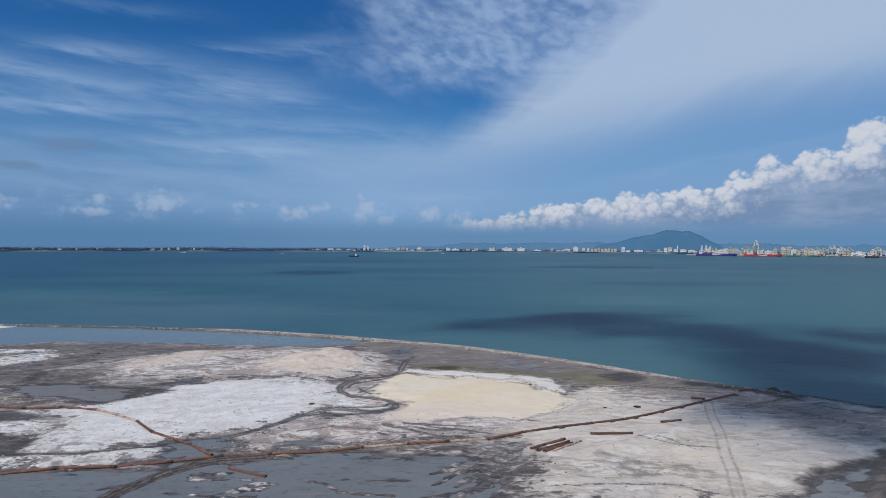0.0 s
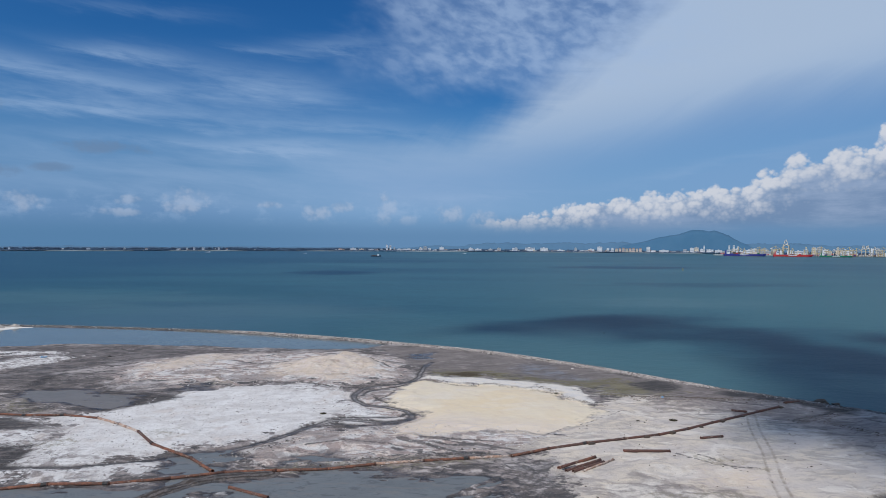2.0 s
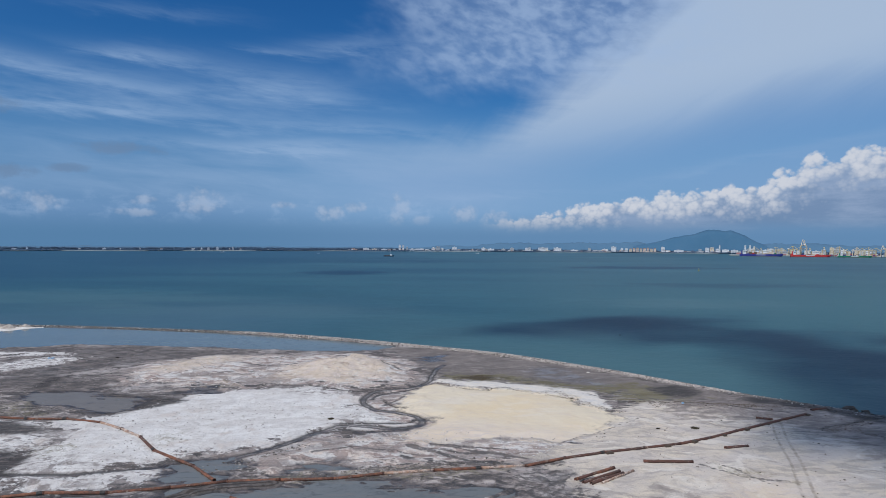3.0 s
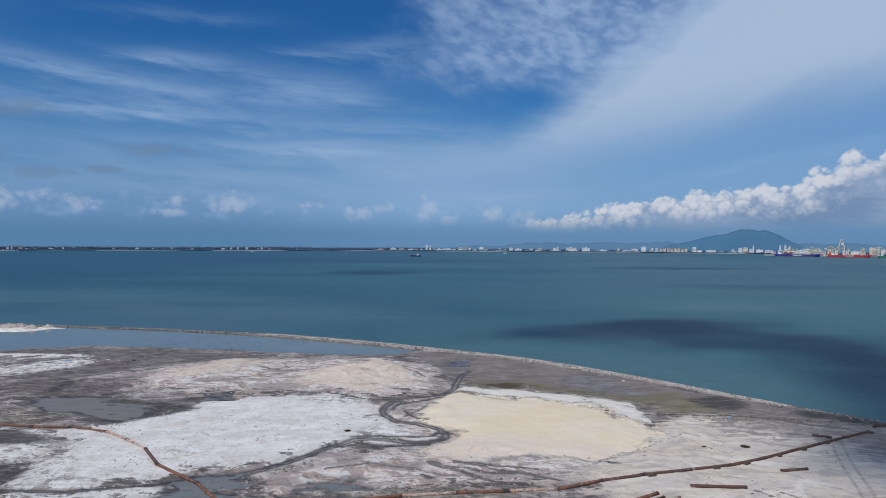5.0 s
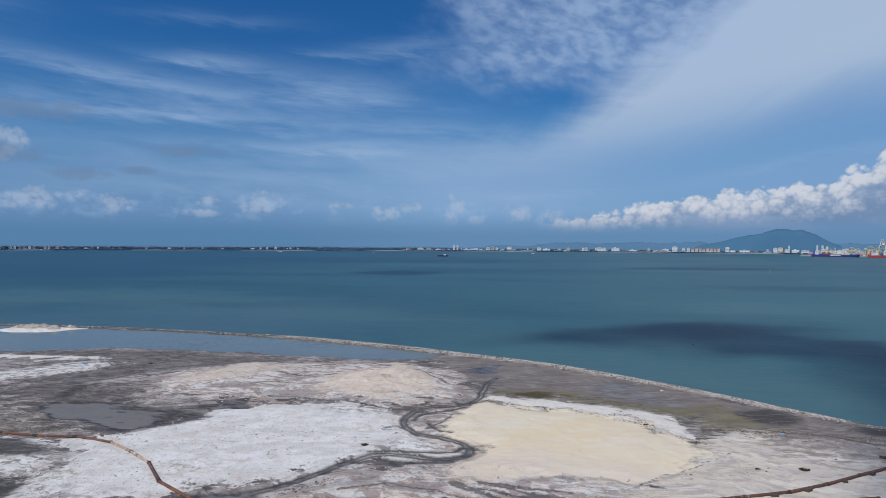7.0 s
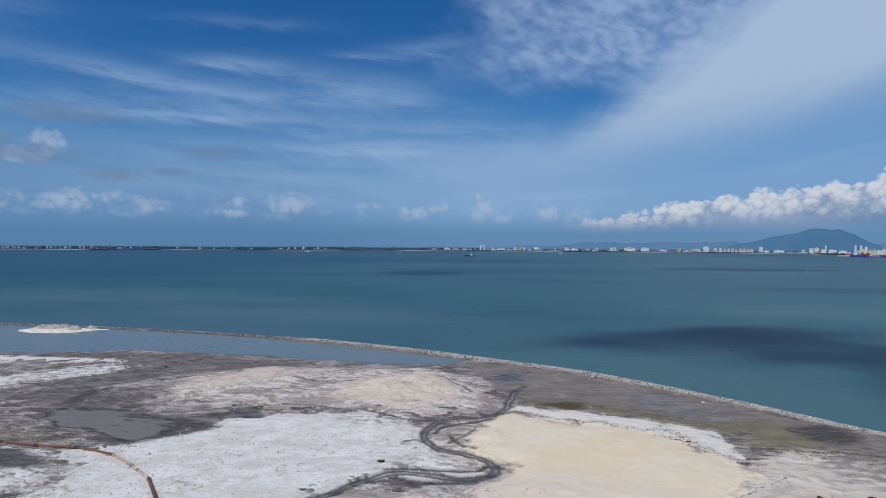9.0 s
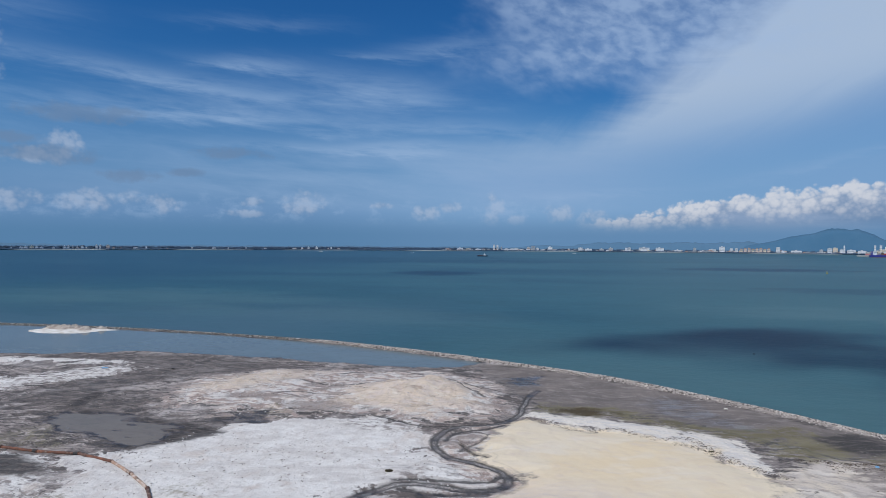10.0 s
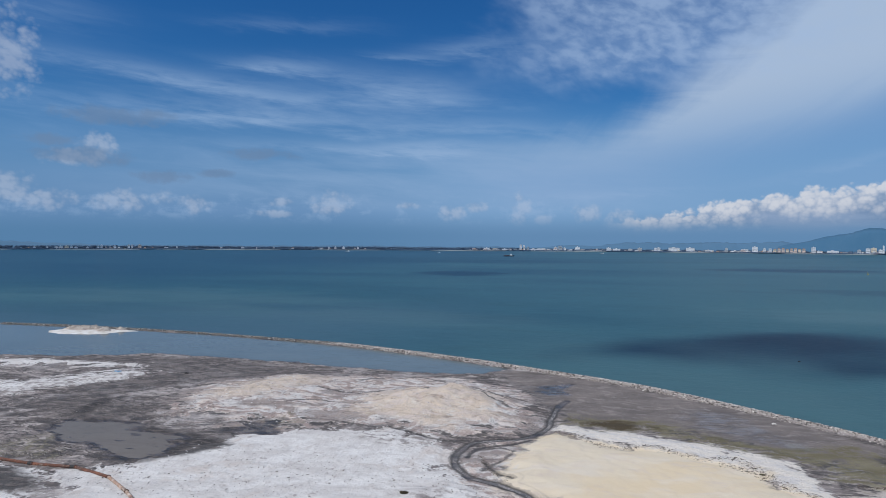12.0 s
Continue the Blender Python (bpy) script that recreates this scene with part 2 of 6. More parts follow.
def ground_material():
    m, nt, b, p = material("shore_sand_and_mud", 0.9)
    x, y, z = split(nt, p.sock)
    flat = vec(nt, x, y, 0.0)
    n_big = fbm(flat, 0.035, 3, 0.5)
    n_mid = fbm(flat, 0.16, 5, 0.6, 0.4)
    n_fine = fbm(flat, 0.9, 5, 0.62)
    n_grain = fbm(flat, 5.0, 3, 0.6)
    bx, by = x + (n_big - 0.5) * 20.0 + (n_mid - 0.5) * 4.0, y + (n_big - 0.5) * 16.0 - (n_mid - 0.5) * 4.0
    flow = fbm(vec(nt, bx * 0.045 + by * 0.012, by * 0.115 - bx * 0.02, 0.0), 1.0, 6, 0.60, 0.2)
    flow2 = fbm(vec(nt, bx * 0.16 - by * 0.04, by * 0.36 + bx * 0.05, 4.0), 1.0, 6, 0.60, 0.3)
    clump = fbm(vec(nt, x, y * 0.7, 0.0), 0.42, 6, 0.64, 0.3)
    vein = fbm(vec(nt, bx * 0.085, by * 0.14, 9.0), 1.0, 4, 0.58, 0.6)
    rill = sstep(0.016, 0.003, (vein - 0.5).abs()) * sstep(0.50, 0.60, n_mid)
    streak = fbm(vec(nt, bx * 0.16 + by * 0.03, by * 0.62 - bx * 0.10, 7.0), 1.0, 5, 0.62, 0.35)
    dab = fbm(vec(nt, x * 1.0 + y * 0.25, y * 0.75 - x * 0.2, 3.0), 0.60, 3, 0.55, 0.5)
    wob = (n_mid - 0.5) * 30.0 + (n_fine - 0.5) * 16.0 + (flow - 0.5) * 16.0
    wisp = (n_mid - 0.5) * 22.0 + (flow2 - 0.5) * 36.0 + (flow - 0.5) * 24.0 + (n_fine - 0.5) * 12.0

    def zone(name, w=0.8, off=0.0, noise=None, k=1.0):
        return sstep(-w, w, attribute(nt, name) + off + (wob if noise is None else noise) * k)

    # bare silt with wet and drying streaks
    silt = mixc(sstep(0.44, 0.56, flow), MUD_DARK, MUD_MID)
    silt = mixc(sstep(0.46, 0.39, flow2) * 0.7, silt, MUD_WET)
    silt = mixc(sstep(0.51, 0.59, flow2) * sstep(0.40, 0.54, n_mid) * 0.9, silt, MUD_PALE)
    silt = mixc(sstep(0.53, 0.60, n_big * 0.4 + flow * 0.6) * 0.6, silt, MUD_PALE)
    silt = mixc(sstep(0.50, 0.62, clump) * 0.30, silt, MUD_WET)
    silt = mixc(sstep(0.030, 0.006, (vein - 0.5).abs()) * sstep(0.42, 0.52, n_mid) * 0.85, silt, SOAKED)
    silt = mixc(sstep(0.47, 0.40, vein) * sstep(0.46, 0.58, clump) * 0.6, silt, MUD_WET)
    silt = mixc(sstep(0.50, 0.64, n_big * 0.5 + vein * 0.5) * 0.55, silt, SAND_GREY)
    silt = mixc(sstep(0.44, 0.34, clump) * 0.35, silt, MUD_PALE)
    silt = mixc(sstep(0.52, 0.60, streak) * 0.65, silt, MUD_WET)
    silt = mixc(sstep(0.46, 0.34, streak) * 0.35, silt, MUD_PALE)
    # pale pinkish sand washed over with silt
    mixed = mixc(sstep(0.42, 0.58, n_mid), SAND_PALE, SAND_PINK)
    mixed = mixc(sstep(0.49, 0.56, flow2) * 0.8, mixed, MUD_WARM)
    mixed = mixc(sstep(0.49, 0.57, flow) * 0.75, mixed, MUD_MID)
    mixed = mixc(sstep(0.52, 0.62, clump) * 0.30, mixed, MUD_DARK)
    mixed = mixc(sstep(0.53, 0.63, streak) * 0.55, mixed, MUD_WARM)
    mixed = mixc(sstep(0.56, 0.64, streak) * sstep(0.42, 0.56, clump) * 0.75, mixed, MUD_DARK)
    mixed = mixc(rill * 0.2, mixed, MUD_DARK)
    mixed = mixc(sstep(0.54, 0.62, vein) * 0.35, mixed, SAND_WHITE)
    c = mixc(zone("mixed", 2.5, 0.0, wisp), silt, mixed)
    # smooth brown-grey flat inside the bund
    flats = mixc(sstep(0.34, 0.66, flow * 0.6 + n_mid * 0.4), FLAT_DARK, FLAT_PALE)
    flats = mixc(sstep(0.50, 0.66, flow2) * 0.28, flats, MUD_PALE)
    flats = mixc(rill * 0.5, flats, MUD_WET)
    flats = mixc(sstep(0.54, 0.64, clump) * 0.25, flats, MUD_DARK)
    c = mixc(zone("flats", 2.0, 0.0, wisp, 0.5), c, flats)
    c = mixc(zone("darkmud", 3.0, 0.0, wisp, 0.6) * (0.30 + flow * 0.7).min(1.0), c, mixc(sstep(0.40, 0.58, flow2), MUD_WET, MUD_DARK))
    # beach sand
    beach = mixc(sstep(0.40, 0.60, flow * 0.6 + n_mid * 0.4), BEACH_PALE, BEACH_WARM)
    beach = mixc(sstep(0.48, 0.58, flow2 * 0.6 + flow * 0.4) * 0.6, beach, BEACH_GREY)
    beach = mixc(sstep(0.56, 0.64, clump) * 0.25, beach, MUD_MID)
    beach = mixc(sstep(0.54, 0.62, vein) * 0.6, beach, SAND_WARM)
    beach = mixc(sstep(0.54, 0.68, streak) * 0.40, beach, MUD_MID)
    beach = mixc(rill * 0.15, beach, MUD_MID)
    c = mixc(zone("beach", 3.0, 0.0, wisp, 0.8), c, beach)
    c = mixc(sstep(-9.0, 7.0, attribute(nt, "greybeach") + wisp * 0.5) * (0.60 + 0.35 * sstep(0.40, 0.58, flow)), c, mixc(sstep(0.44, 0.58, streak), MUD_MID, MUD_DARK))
    # white sand
    white = mixc(sstep(0.40, 0.62, n_mid * 0.5 + flow * 0.5), SAND_WHITE, SAND_PALE)
    white = mixc(sstep(0.50, 0.66, flow2) * 0.22, white, SAND_GREY)
    white = mixc(sstep(0.57, 0.66, clump) * 0.50, white, MUD_PALE)
    white = mixc(sstep(0.58, 0.70, dab) * 0.30, white, MUD_PALE)
    white = mixc(sstep(0.63, 0.68, dab) * sstep(0.46, 0.56, n_mid) * 0.6, white, MUD_MID)
    white = mixc(sstep(0.56, 0.66, streak) * 0.28, white, SAND_GREY)
    wash = sstep(-4.0, 6.0, attribute(nt, "wash") + wisp * 0.5)
    white = mixc(wash * sstep(0.47, 0.57, flow2 * 0.5 + clump * 0.5) * 0.85, white, mixc(n_fine, MUD_DARK, MUD_MID))
    white = mixc(sstep(0.46, 0.60, vein * 0.5 + n_mid * 0.5) * 0.30, white, SAND_GREY)
    white = mixc(sstep(0.54, 0.64, n_big * 0.5 + n_mid * 0.5) * 0.45, white, SAND_PINK)
    c = mixc(zone("white", 1.4), c, white)
    c = mixc(zone("rim", 1.4, 0.0, wob, 0.6), c, mixc(sstep(0.46, 0.60, flow2), SAND_WARM, SAND_PALE))
    # cream sand
    cream = mixc(sstep(0.40, 0.62, n_big * 0.7 + n_mid * 0.3), SAND_CREAM, SAND_GOLD)
    cream = mixc(sstep(0.50, 0.62, flow2 * 0.6 + n_mid * 0.4) * 0.45, cream, SAND_PINK)
    cream = mixc(sstep(0.50, 0.66, flow) * 0.35, cream, SAND_WARM)
    cream = mixc(sstep(0.52, 0.68, n_mid) * 0.22, cream, SAND_TAN)
    lower = sstep(214.0, 194.0, y + (flow2 - 0.5) * 30.0 + (x - 5.0) * 0.25)
    cream = mixc(lower * (0.45 + 0.4 * sstep(0.44, 0.60, streak)), cream, SAND_PINK)
    cream = mixc(lower * sstep(0.56, 0.68, streak) * 0.45, cream, MUD_PALE)
    lobe = wob * 0.40 + (vein - 0.5) * 12.0
    c = mixc(zone("cream", 2.6, 0.0, lobe), c, cream)
    scarp = attribute(nt, "cream") + lobe
    c = mixc(sstep(1.4, 0.2, (scarp + 0.6).abs()) * sstep(0.48, 0.58, clump) * 0.45, c, MUD_MID)
    c = mixc(sstep(-5.0, 6.0, attribute(nt, "cream_soft") + wisp * 0.6) * (0.45 + 0.45 * sstep(0.40, 0.56, flow2)), c, mixc(sstep(0.50, 0.66, streak * 0.5 + flow * 0.5) * 0.65, mixc(sstep(0.46, 0.60, flow2), SAND_TAN, SAND_PINK), MUD_WARM))
    # grey silt dragged over the upper beach
    c = mixc(sstep(-6.0, 6.0, attribute(nt, "silty") + wisp * 0.6) * sstep(0.40, 0.56, flow2 * 0.5 + clump * 0.5) * 0.75, c, mixc(n_fine, MUD_DARK, MUD_MID))
    # algae-green silt and olive stains
    gr = sstep(-3.0, 4.0, attribute(nt, "green") + wisp * 0.6)
    c = mixc(gr * sstep(0.34, 0.54, flow2 * 0.6 + n_fine * 0.4) * 0.9, c, mixc(sstep(0.40, 0.60, flow), ALGAE_PALE, ALGAE))
    c = mixc(sstep(-1.5, 2.5, attribute(nt, "algae") + wisp * 0.28), c, ALGAE_DARK)
    c = mixc(sstep(-1.5, 1.5, attribute(nt, "olive") + wisp * 0.35) * sstep(0.44, 0.60, clump * 0.5 + n_fine * 0.5) * 0.7, c, OLIVE)
    # stony crest of the bund: pale, browner along the lagoon
    crest = sstep(3.2, 1.0, (attribute(nt, "land") + (n_fine - 0.5) * 3.0).abs())
    c = mixc(crest * sstep(112.0, 70.0, x), c, mixc(sstep(-190.0, -110.0, x + (n_big - 0.5) * 150.0), MUD_MID, MUD_PALE))
    # drainage channel: dark banks, grey bed, drying rims
    d = attribute(nt, "channel") + (n_fine - 0.5) * 0.9 + (n_mid - 0.5) * 0.7
    rims = (d * 3.4 + (n_mid - 0.5) * 7.0).sin()
    c = mixc(sstep(3.2, 0.6, d) * 0.40 * sstep(0.1, 0.9, rims), c, MUD_DARK)
    c = mixc(sstep(0.50, -0.20, d) * 0.90, c, mixc(sstep(0.38, 0.62, clump), MUD_WET, SOAKED))
    c = mixc(sstep(-0.25, -0.80, d) * (0.30 + 0.45 * sstep(0.42, 0.58, n_mid * 0.5 + clump * 0.5)), c, CHANNEL)
    c = mixc(sstep(0.12, 0.03, (d + 0.75).abs()) * sstep(0.46, 0.56, n_mid) * 0.6, c, MUD_PALE)
    # dark rills, cracks and wet seams
    ln = attribute(nt, "seams") + (n_fine - 0.5) * 2.4 + (flow2 - 0.5) * 2.0
    c = mixc(sstep(0.55, -0.15, ln) * 0.85, c, mixc(sstep(0.45, 0.58, clump), MUD_WET, MUD_DARK))
    # wheel tracks
    tr = attribute(nt, "track") + (n_fine - 0.5) * 0.5
    rut = sstep(0.60, 0.10, (tr - 1.25).abs())
    c = mixc(rut * (0.15 + 0.50 * sstep(0.40, 0.60, n_mid * 0.3 + clump * 0.7)), c, RUT)
    rutted = attribute(nt, "churn") + (n_fine - 0.5) * 0.7
    c = mixc(sstep(3.0, 2.2, rutted) * 0.9, c, mixc(sstep(0.40, 0.62, clump), MUD_DARK, MUD_WET))
    c = mixc(sstep(2.9, 2.4, rutted) * sstep(0.10, 0.75, (rutted * 5.2 + 0.6).sin()) * 0.9, c, TREAD)
    # soaked black silt
    c = mixc(sstep(-2.0, 2.5, attribute(nt, "wet") + wisp * 0.12) * 0.94, c, mixc(sstep(0.48, 0.64, streak), SOAKED, MUD_DARK))
    # dark silt round the standing water
    rim = sstep(POOL_Z + 0.30, POOL_Z + 0.05, z + (n_fine - 0.5) * 0.20 + (flow2 - 0.5) * 0.30)
    c = mixc(rim * 0.85, c, mixc(sstep(0.44, 0.60, flow2), SOAKED, MUD_DARK))
    # specks and grain
    speck = sstep(0.66, 0.74, fbm(flat, 1.5, 2, 0.7)) * (1.0 - sstep(-1.0, 2.0, attribute(nt, "cream")) * 0.8)
    c = mixc(speck * 0.6, c, MUD_DARK)
    crumb = sstep(0.60, 0.72, fbm(flat, 0.95, 4, 0.7, 0.4)) * sstep(0.45, 0.58, n_mid) * (1.0 - sstep(-1.0, 2.0, attribute(nt, "cream")))
    c = mixc(crumb * 0.35, c, SAND_PALE)
    c = mixc(sstep(0.35, 0.75, n_grain) * 0.12, c, MUD_MID)
    plug(nt, c, b.inputs["Base Color"])
    film = sstep(-4.0, 3.0, attribute(nt, "sheen") + wisp * 0.25) * sstep(0.36, 0.56, flow * 0.5 + streak * 0.5)
    plug(nt, 0.92 - rim * 0.45 - film * 0.62, b.inputs["Roughness"])
    smoothed = 1.0 - sstep(-1.0, 4.0, attribute(nt, "beach")) * 0.5 - sstep(-1.0, 2.0, attribute(nt, "white")) * 0.30 - sstep(-1.0, 2.0, attribute(nt, "cream")) * 0.88 - sstep(-1.0, 2.0, attribute(nt, "flats")) * 0.5
    relief(nt, b, (n_fine * 0.6 + n_grain * 0.12 + n_mid * 0.9 + clump * 0.45 + dab * 0.50 + streak * 0.40) * smoothed.max(0.10) * (1.0 - film * 0.9), 1.0, 0.62)
    return m


MUD_DARK, MUD_MID, MUD_PALE, MUD_WARM = srgb(98, 90, 87), srgb(139, 129, 125), srgb(184, 174, 169), srgb(150, 131, 124)
TREAD, SOAKED = srgb(56, 49, 45), srgb(52, 50, 50)
MUD_WET, CHANNEL, RUT, OLIVE = srgb(68, 66, 66), srgb(130, 129, 130), srgb(128, 116, 104), srgb(132, 125, 104)
FLAT_DARK, FLAT_PALE = srgb(98, 91, 88), srgb(126, 117, 112)
SAND_GREY, SAND_PINK, SAND_PALE = srgb(178, 172, 170), srgb(206, 192, 182), srgb(207, 202, 198)
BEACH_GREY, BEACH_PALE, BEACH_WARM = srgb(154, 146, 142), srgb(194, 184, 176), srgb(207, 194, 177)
SAND_WARM, SAND_TAN = srgb(220, 212, 202), srgb(206, 187, 164)
SAND_WHITE, SAND_CREAM, SAND_GOLD = srgb(221, 218, 215), srgb(217, 203, 180), srgb(218, 199, 168)
ALGAE, ALGAE_PALE, ALGAE_DARK = srgb(98, 91, 62), srgb(124, 117, 92), srgb(70, 58, 32)


def water_material(name, deep, pale, rough, wave, size, shine=0.07):
    m, nt, b, p = material(name, rough, 0.0, 1.33)
    x, y, z = split(nt, p.sock)
    flat = vec(nt, x, y, 0.0)
    long = fbm(vec(nt, x * 0.0016, y * 0.0042, 0.0), 1.0, 4, 0.55, 0.3)
    fine = fbm(vec(nt, x * 0.02, y * 0.05, 3.0), 1.0, 4, 0.6)
    wind = fbm(vec(nt, x * 0.016 + y * 0.012, y * 0.034 - x * 0.006, 5.0), 1.0, 7, 0.66, 0.6)
    c = mixc(sstep(0.34, 0.68, long * 0.62 + fine * 0.16 + wind * 0.22), deep, pale)
    c = mixc(sstep(0.50, 0.64, wind) * 0.30, c, tuple(0.62 * v for v in deep))
    chop = fbm(vec(nt, x * 0.055 + y * 0.02, y * 0.10 - x * 0.03, 8.0), 1.0, 5, 0.65, 0.4)
    c = mixc(sstep(0.40, 0.70, chop) * 0.22, c, tuple(0.70 * v for v in deep))
    b.inputs["Specular IOR Level"].default_value = shine
    ripples = fbm(flat, size, 3, 0.6) + fbm(vec(nt, x * 0.6, y * 1.1, 1.0), size * 0.35, 3, 0.6)
    relief(nt, b, ripples, 0.6, wave)
    return m, nt, b, c, x, y, fine


def sea_material():
    m, nt, b, c, x, y, fine = water_material("sea_water", srgb(35, 75, 92), srgb(58, 100, 110), 0.30, 0.18, 0.35)
    # green-blue shallows, cloud shadows painted dark and turbid water off the shore
    c = mixc(sstep(1500.0, 500.0, y + (fine - 0.5) * 500.0) * sstep(-100.0, 350.0, x), c, srgb(55, 95, 104))
    # cloudy water along the left-hand bund
    c = mixc(sstep(760.0, 430.0, y - (x + 100.0).min(0.0) * 0.35 + (fine - 0.5) * 320.0) * sstep(-20.0, -220.0, x) * 0.75, c, srgb(72, 98, 114))
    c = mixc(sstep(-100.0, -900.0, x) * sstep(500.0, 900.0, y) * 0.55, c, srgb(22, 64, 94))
    # sand stirred up off the bund
    off = (x - 10.0) * 0.656 + (y - 328.0) * 0.755
    c = mixc(sstep(150.0, 0.0, off + (fine - 0.5) * 120.0) * sstep(-120.0, 0.0, x) * 0.50, c, srgb(80, 108, 114))
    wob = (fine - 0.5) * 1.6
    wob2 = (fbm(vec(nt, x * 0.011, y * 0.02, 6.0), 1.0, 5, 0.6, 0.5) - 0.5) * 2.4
    # darker blue patches imitate cloud shadows in the water's colour
    for px, py, wx, wy, turn, k in SEA_SHADOWS:
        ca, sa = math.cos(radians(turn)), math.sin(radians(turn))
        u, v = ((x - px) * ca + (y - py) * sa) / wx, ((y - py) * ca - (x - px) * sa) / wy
        sea_shadow = sstep(-0.1, 0.8, 1.0 - (u * u + v * v) + wob + wob2)
        c = mixc(sea_shadow * k, c, srgb(12, 50, 74))
    # pale cloudy plumes drifting along the bund
    for px, py, wx, wy, k in PLUMES:
        u, v = (x - px) / wx, (y - py) / wy
        c = mixc(sstep(-0.2, 1.2, 1.0 - (u * u + v * v) + wob + wob2) * k, c, srgb(84, 112, 118))
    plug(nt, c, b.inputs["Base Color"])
    b.inputs["IOR"].default_value = 1.15
    b.inputs["Specular Tint"].default_value = (0.35, 0.80, 1.0, 1.0)
    return m


PLUMES = [(-420, 620, 240, 110, 0.40), (-180, 520, 160, 60, 0.3), (60, 420, 70, 40, 0.35), (190, 620, 120, 60, 0.4)]
# place, half lengths, turn and strength of cloud shadows painted into the sea
SEA_SHADOWS = [(-255, 1190, 95, 110, 8, 0.9), (390, 1560, 230, 110, 5, 0.85), (330, 900, 180, 60, 5, 0.45), (-450, 2100, 900, 420, 3, 0.35), (110, 462, 110, 46, 20, 0.55), (250, 340, 150, 110, -20, 0.4)]


def pool_material(name, deep, pale, rough, shine, mud, vein):
    m, nt, b, c, x, y, fine = water_material(name, deep, pale, rough, 0.012, 1.2, shine)
    c = mixc(sstep(0.50, 0.62, fbm(vec(nt, x * 0.10, y * 0.35, 2.0), 1.0, 6, 0.64, 0.8)) * 0.45, c, mud)
    c = mixc(sstep(0.55, 0.63, fbm(vec(nt, x * 0.22, y * 0.42, 6.0), 1.0, 5, 0.62, 0.8)) * 0.45, c, vein)
    c = mixc(sstep(0.014, 0.003, (fbm(vec(nt, x * 0.10 + y * 0.05, y * 0.16, 11.0), 1.0, 5, 0.6, 0.9) - 0.5).abs()) * 0.22, c, vein)
    plug(nt, c, b.inputs["Base Color"])
    return m


def plain(name, colour, other=None, scale=0.5, rough=0.75, metal=0.0, lump=0.0, detail=5):
    """Two tones mixed by noise at the real size, with a little relief."""
    m, nt, b, p = material(name, rough, metal)
    n = fbm(p, scale, detail, 0.62)
    c = mixc(sstep(0.36, 0.66, n), colour, other or tuple(0.72 * v for v in colour))
    plug(nt, c, b.inputs["Base Color"])
    if lump:
        relief(nt, b, fbm(p, scale * 4, 4, 0.6), 0.7, lump)
    return m


def rust_material(name, light, dark):
    m, nt, b, p = material(name, 0.85)
    n1, n2 = fbm(p, 0.55, 5, 0.65), fbm(p, 3.2, 5, 0.65)
    c = mixc(sstep(0.36, 0.64, n1), light, dark)
    n3 = fbm(p, 0.22, 3, 0.6)
    c = mixc(sstep(0.50, 0.64, n2) * 0.8, c, srgb(62, 42, 36))
    c = mixc(sstep(0.52, 0.62, n3) * sstep(0.40, 0.56, n2) * 0.75, c, srgb(84, 66, 58))
    c = mixc(sstep(0.54, 0.66, n1 * 0.5 + n2 * 0.5) * 0.7, c, srgb(198, 176, 158))
    plug(nt, c, b.inputs["Base Color"])
    relief(nt, b, n2, 0.6, 0.03)
    return m


def stone_material(name, tones):
    """Rubble: every stone its own tone."""
    m, nt, b, p = material(name, 0.92)
    g = nt.nodes.new("ShaderNodeNewGeometry")
    r = Ex(nt, g.outputs["Random Per Island"])
    c = mixc(sstep(0.15, 0.45, r), tones[0], tones[1])
    c = mixc(sstep(0.70, 0.98, r), c, tones[2])
    c = mixc(sstep(0.45, 0.7, fbm(p, 2.5, 4, 0.6)) * 0.35, c, tones[0])
    plug(nt, c, b.inputs["Base Color"])
    return m


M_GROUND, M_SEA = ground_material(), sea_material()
M_LAGOON = pool_material("lagoon_water", srgb(96, 109, 114), srgb(110, 120, 122), 0.14, 0.16, srgb(104, 108, 108), srgb(88, 96, 100))
M_POOL = pool_material("silty_pool_water", srgb(106, 111, 113), srgb(122, 124, 124), 0.20, 0.10, srgb(122, 117, 112), srgb(80, 81, 84))
M_POND = pool_material("brown_pond_water", srgb(116, 109, 101), srgb(130, 121, 111), 0.22, 0.12, srgb(112, 103, 95), srgb(104, 98, 92))
M_CLOUD = plain("cloud_white", (0.85, 0.85, 0.86), (0.8, 0.8, 0.82), 0.02, 1.0)
M_RUST = rust_material("rusty_steel", srgb(140, 94, 74), srgb(88, 60, 52))
M_RUST_DARK = rust_material("dark_rusted_steel", srgb(108, 74, 64), srgb(78, 56, 52))
M_RUST_PALE = rust_material("faded_painted_steel", srgb(204, 188, 176), srgb(168, 132, 110))
M_RUBBER = plain("black_rubber", srgb(44, 42, 42), srgb(66, 62, 60), 2.0, 0.7)
M_INSIDE = plain("dark_pipe_lining", srgb(34, 28, 26), srgb(52, 40, 34), 2.0, 0.9)
M_STONE = stone_material("pale_rubble", (srgb(96, 90, 86), srgb(176, 168, 162), srgb(212, 205, 197)))
M_STONE_BROWN = stone_material("brown_rubble", (srgb(78, 75, 72), srgb(126, 121, 115), srgb(190, 186, 181)))
M_DRIFT = stone_material("dark_driftwood", (srgb(58, 50, 44), srgb(88, 76, 66), srgb(128, 116, 104)))
M_CLOD = stone_material("silt_clods", (srgb(88, 82, 78), srgb(122, 115, 110), srgb(160, 154, 149)))
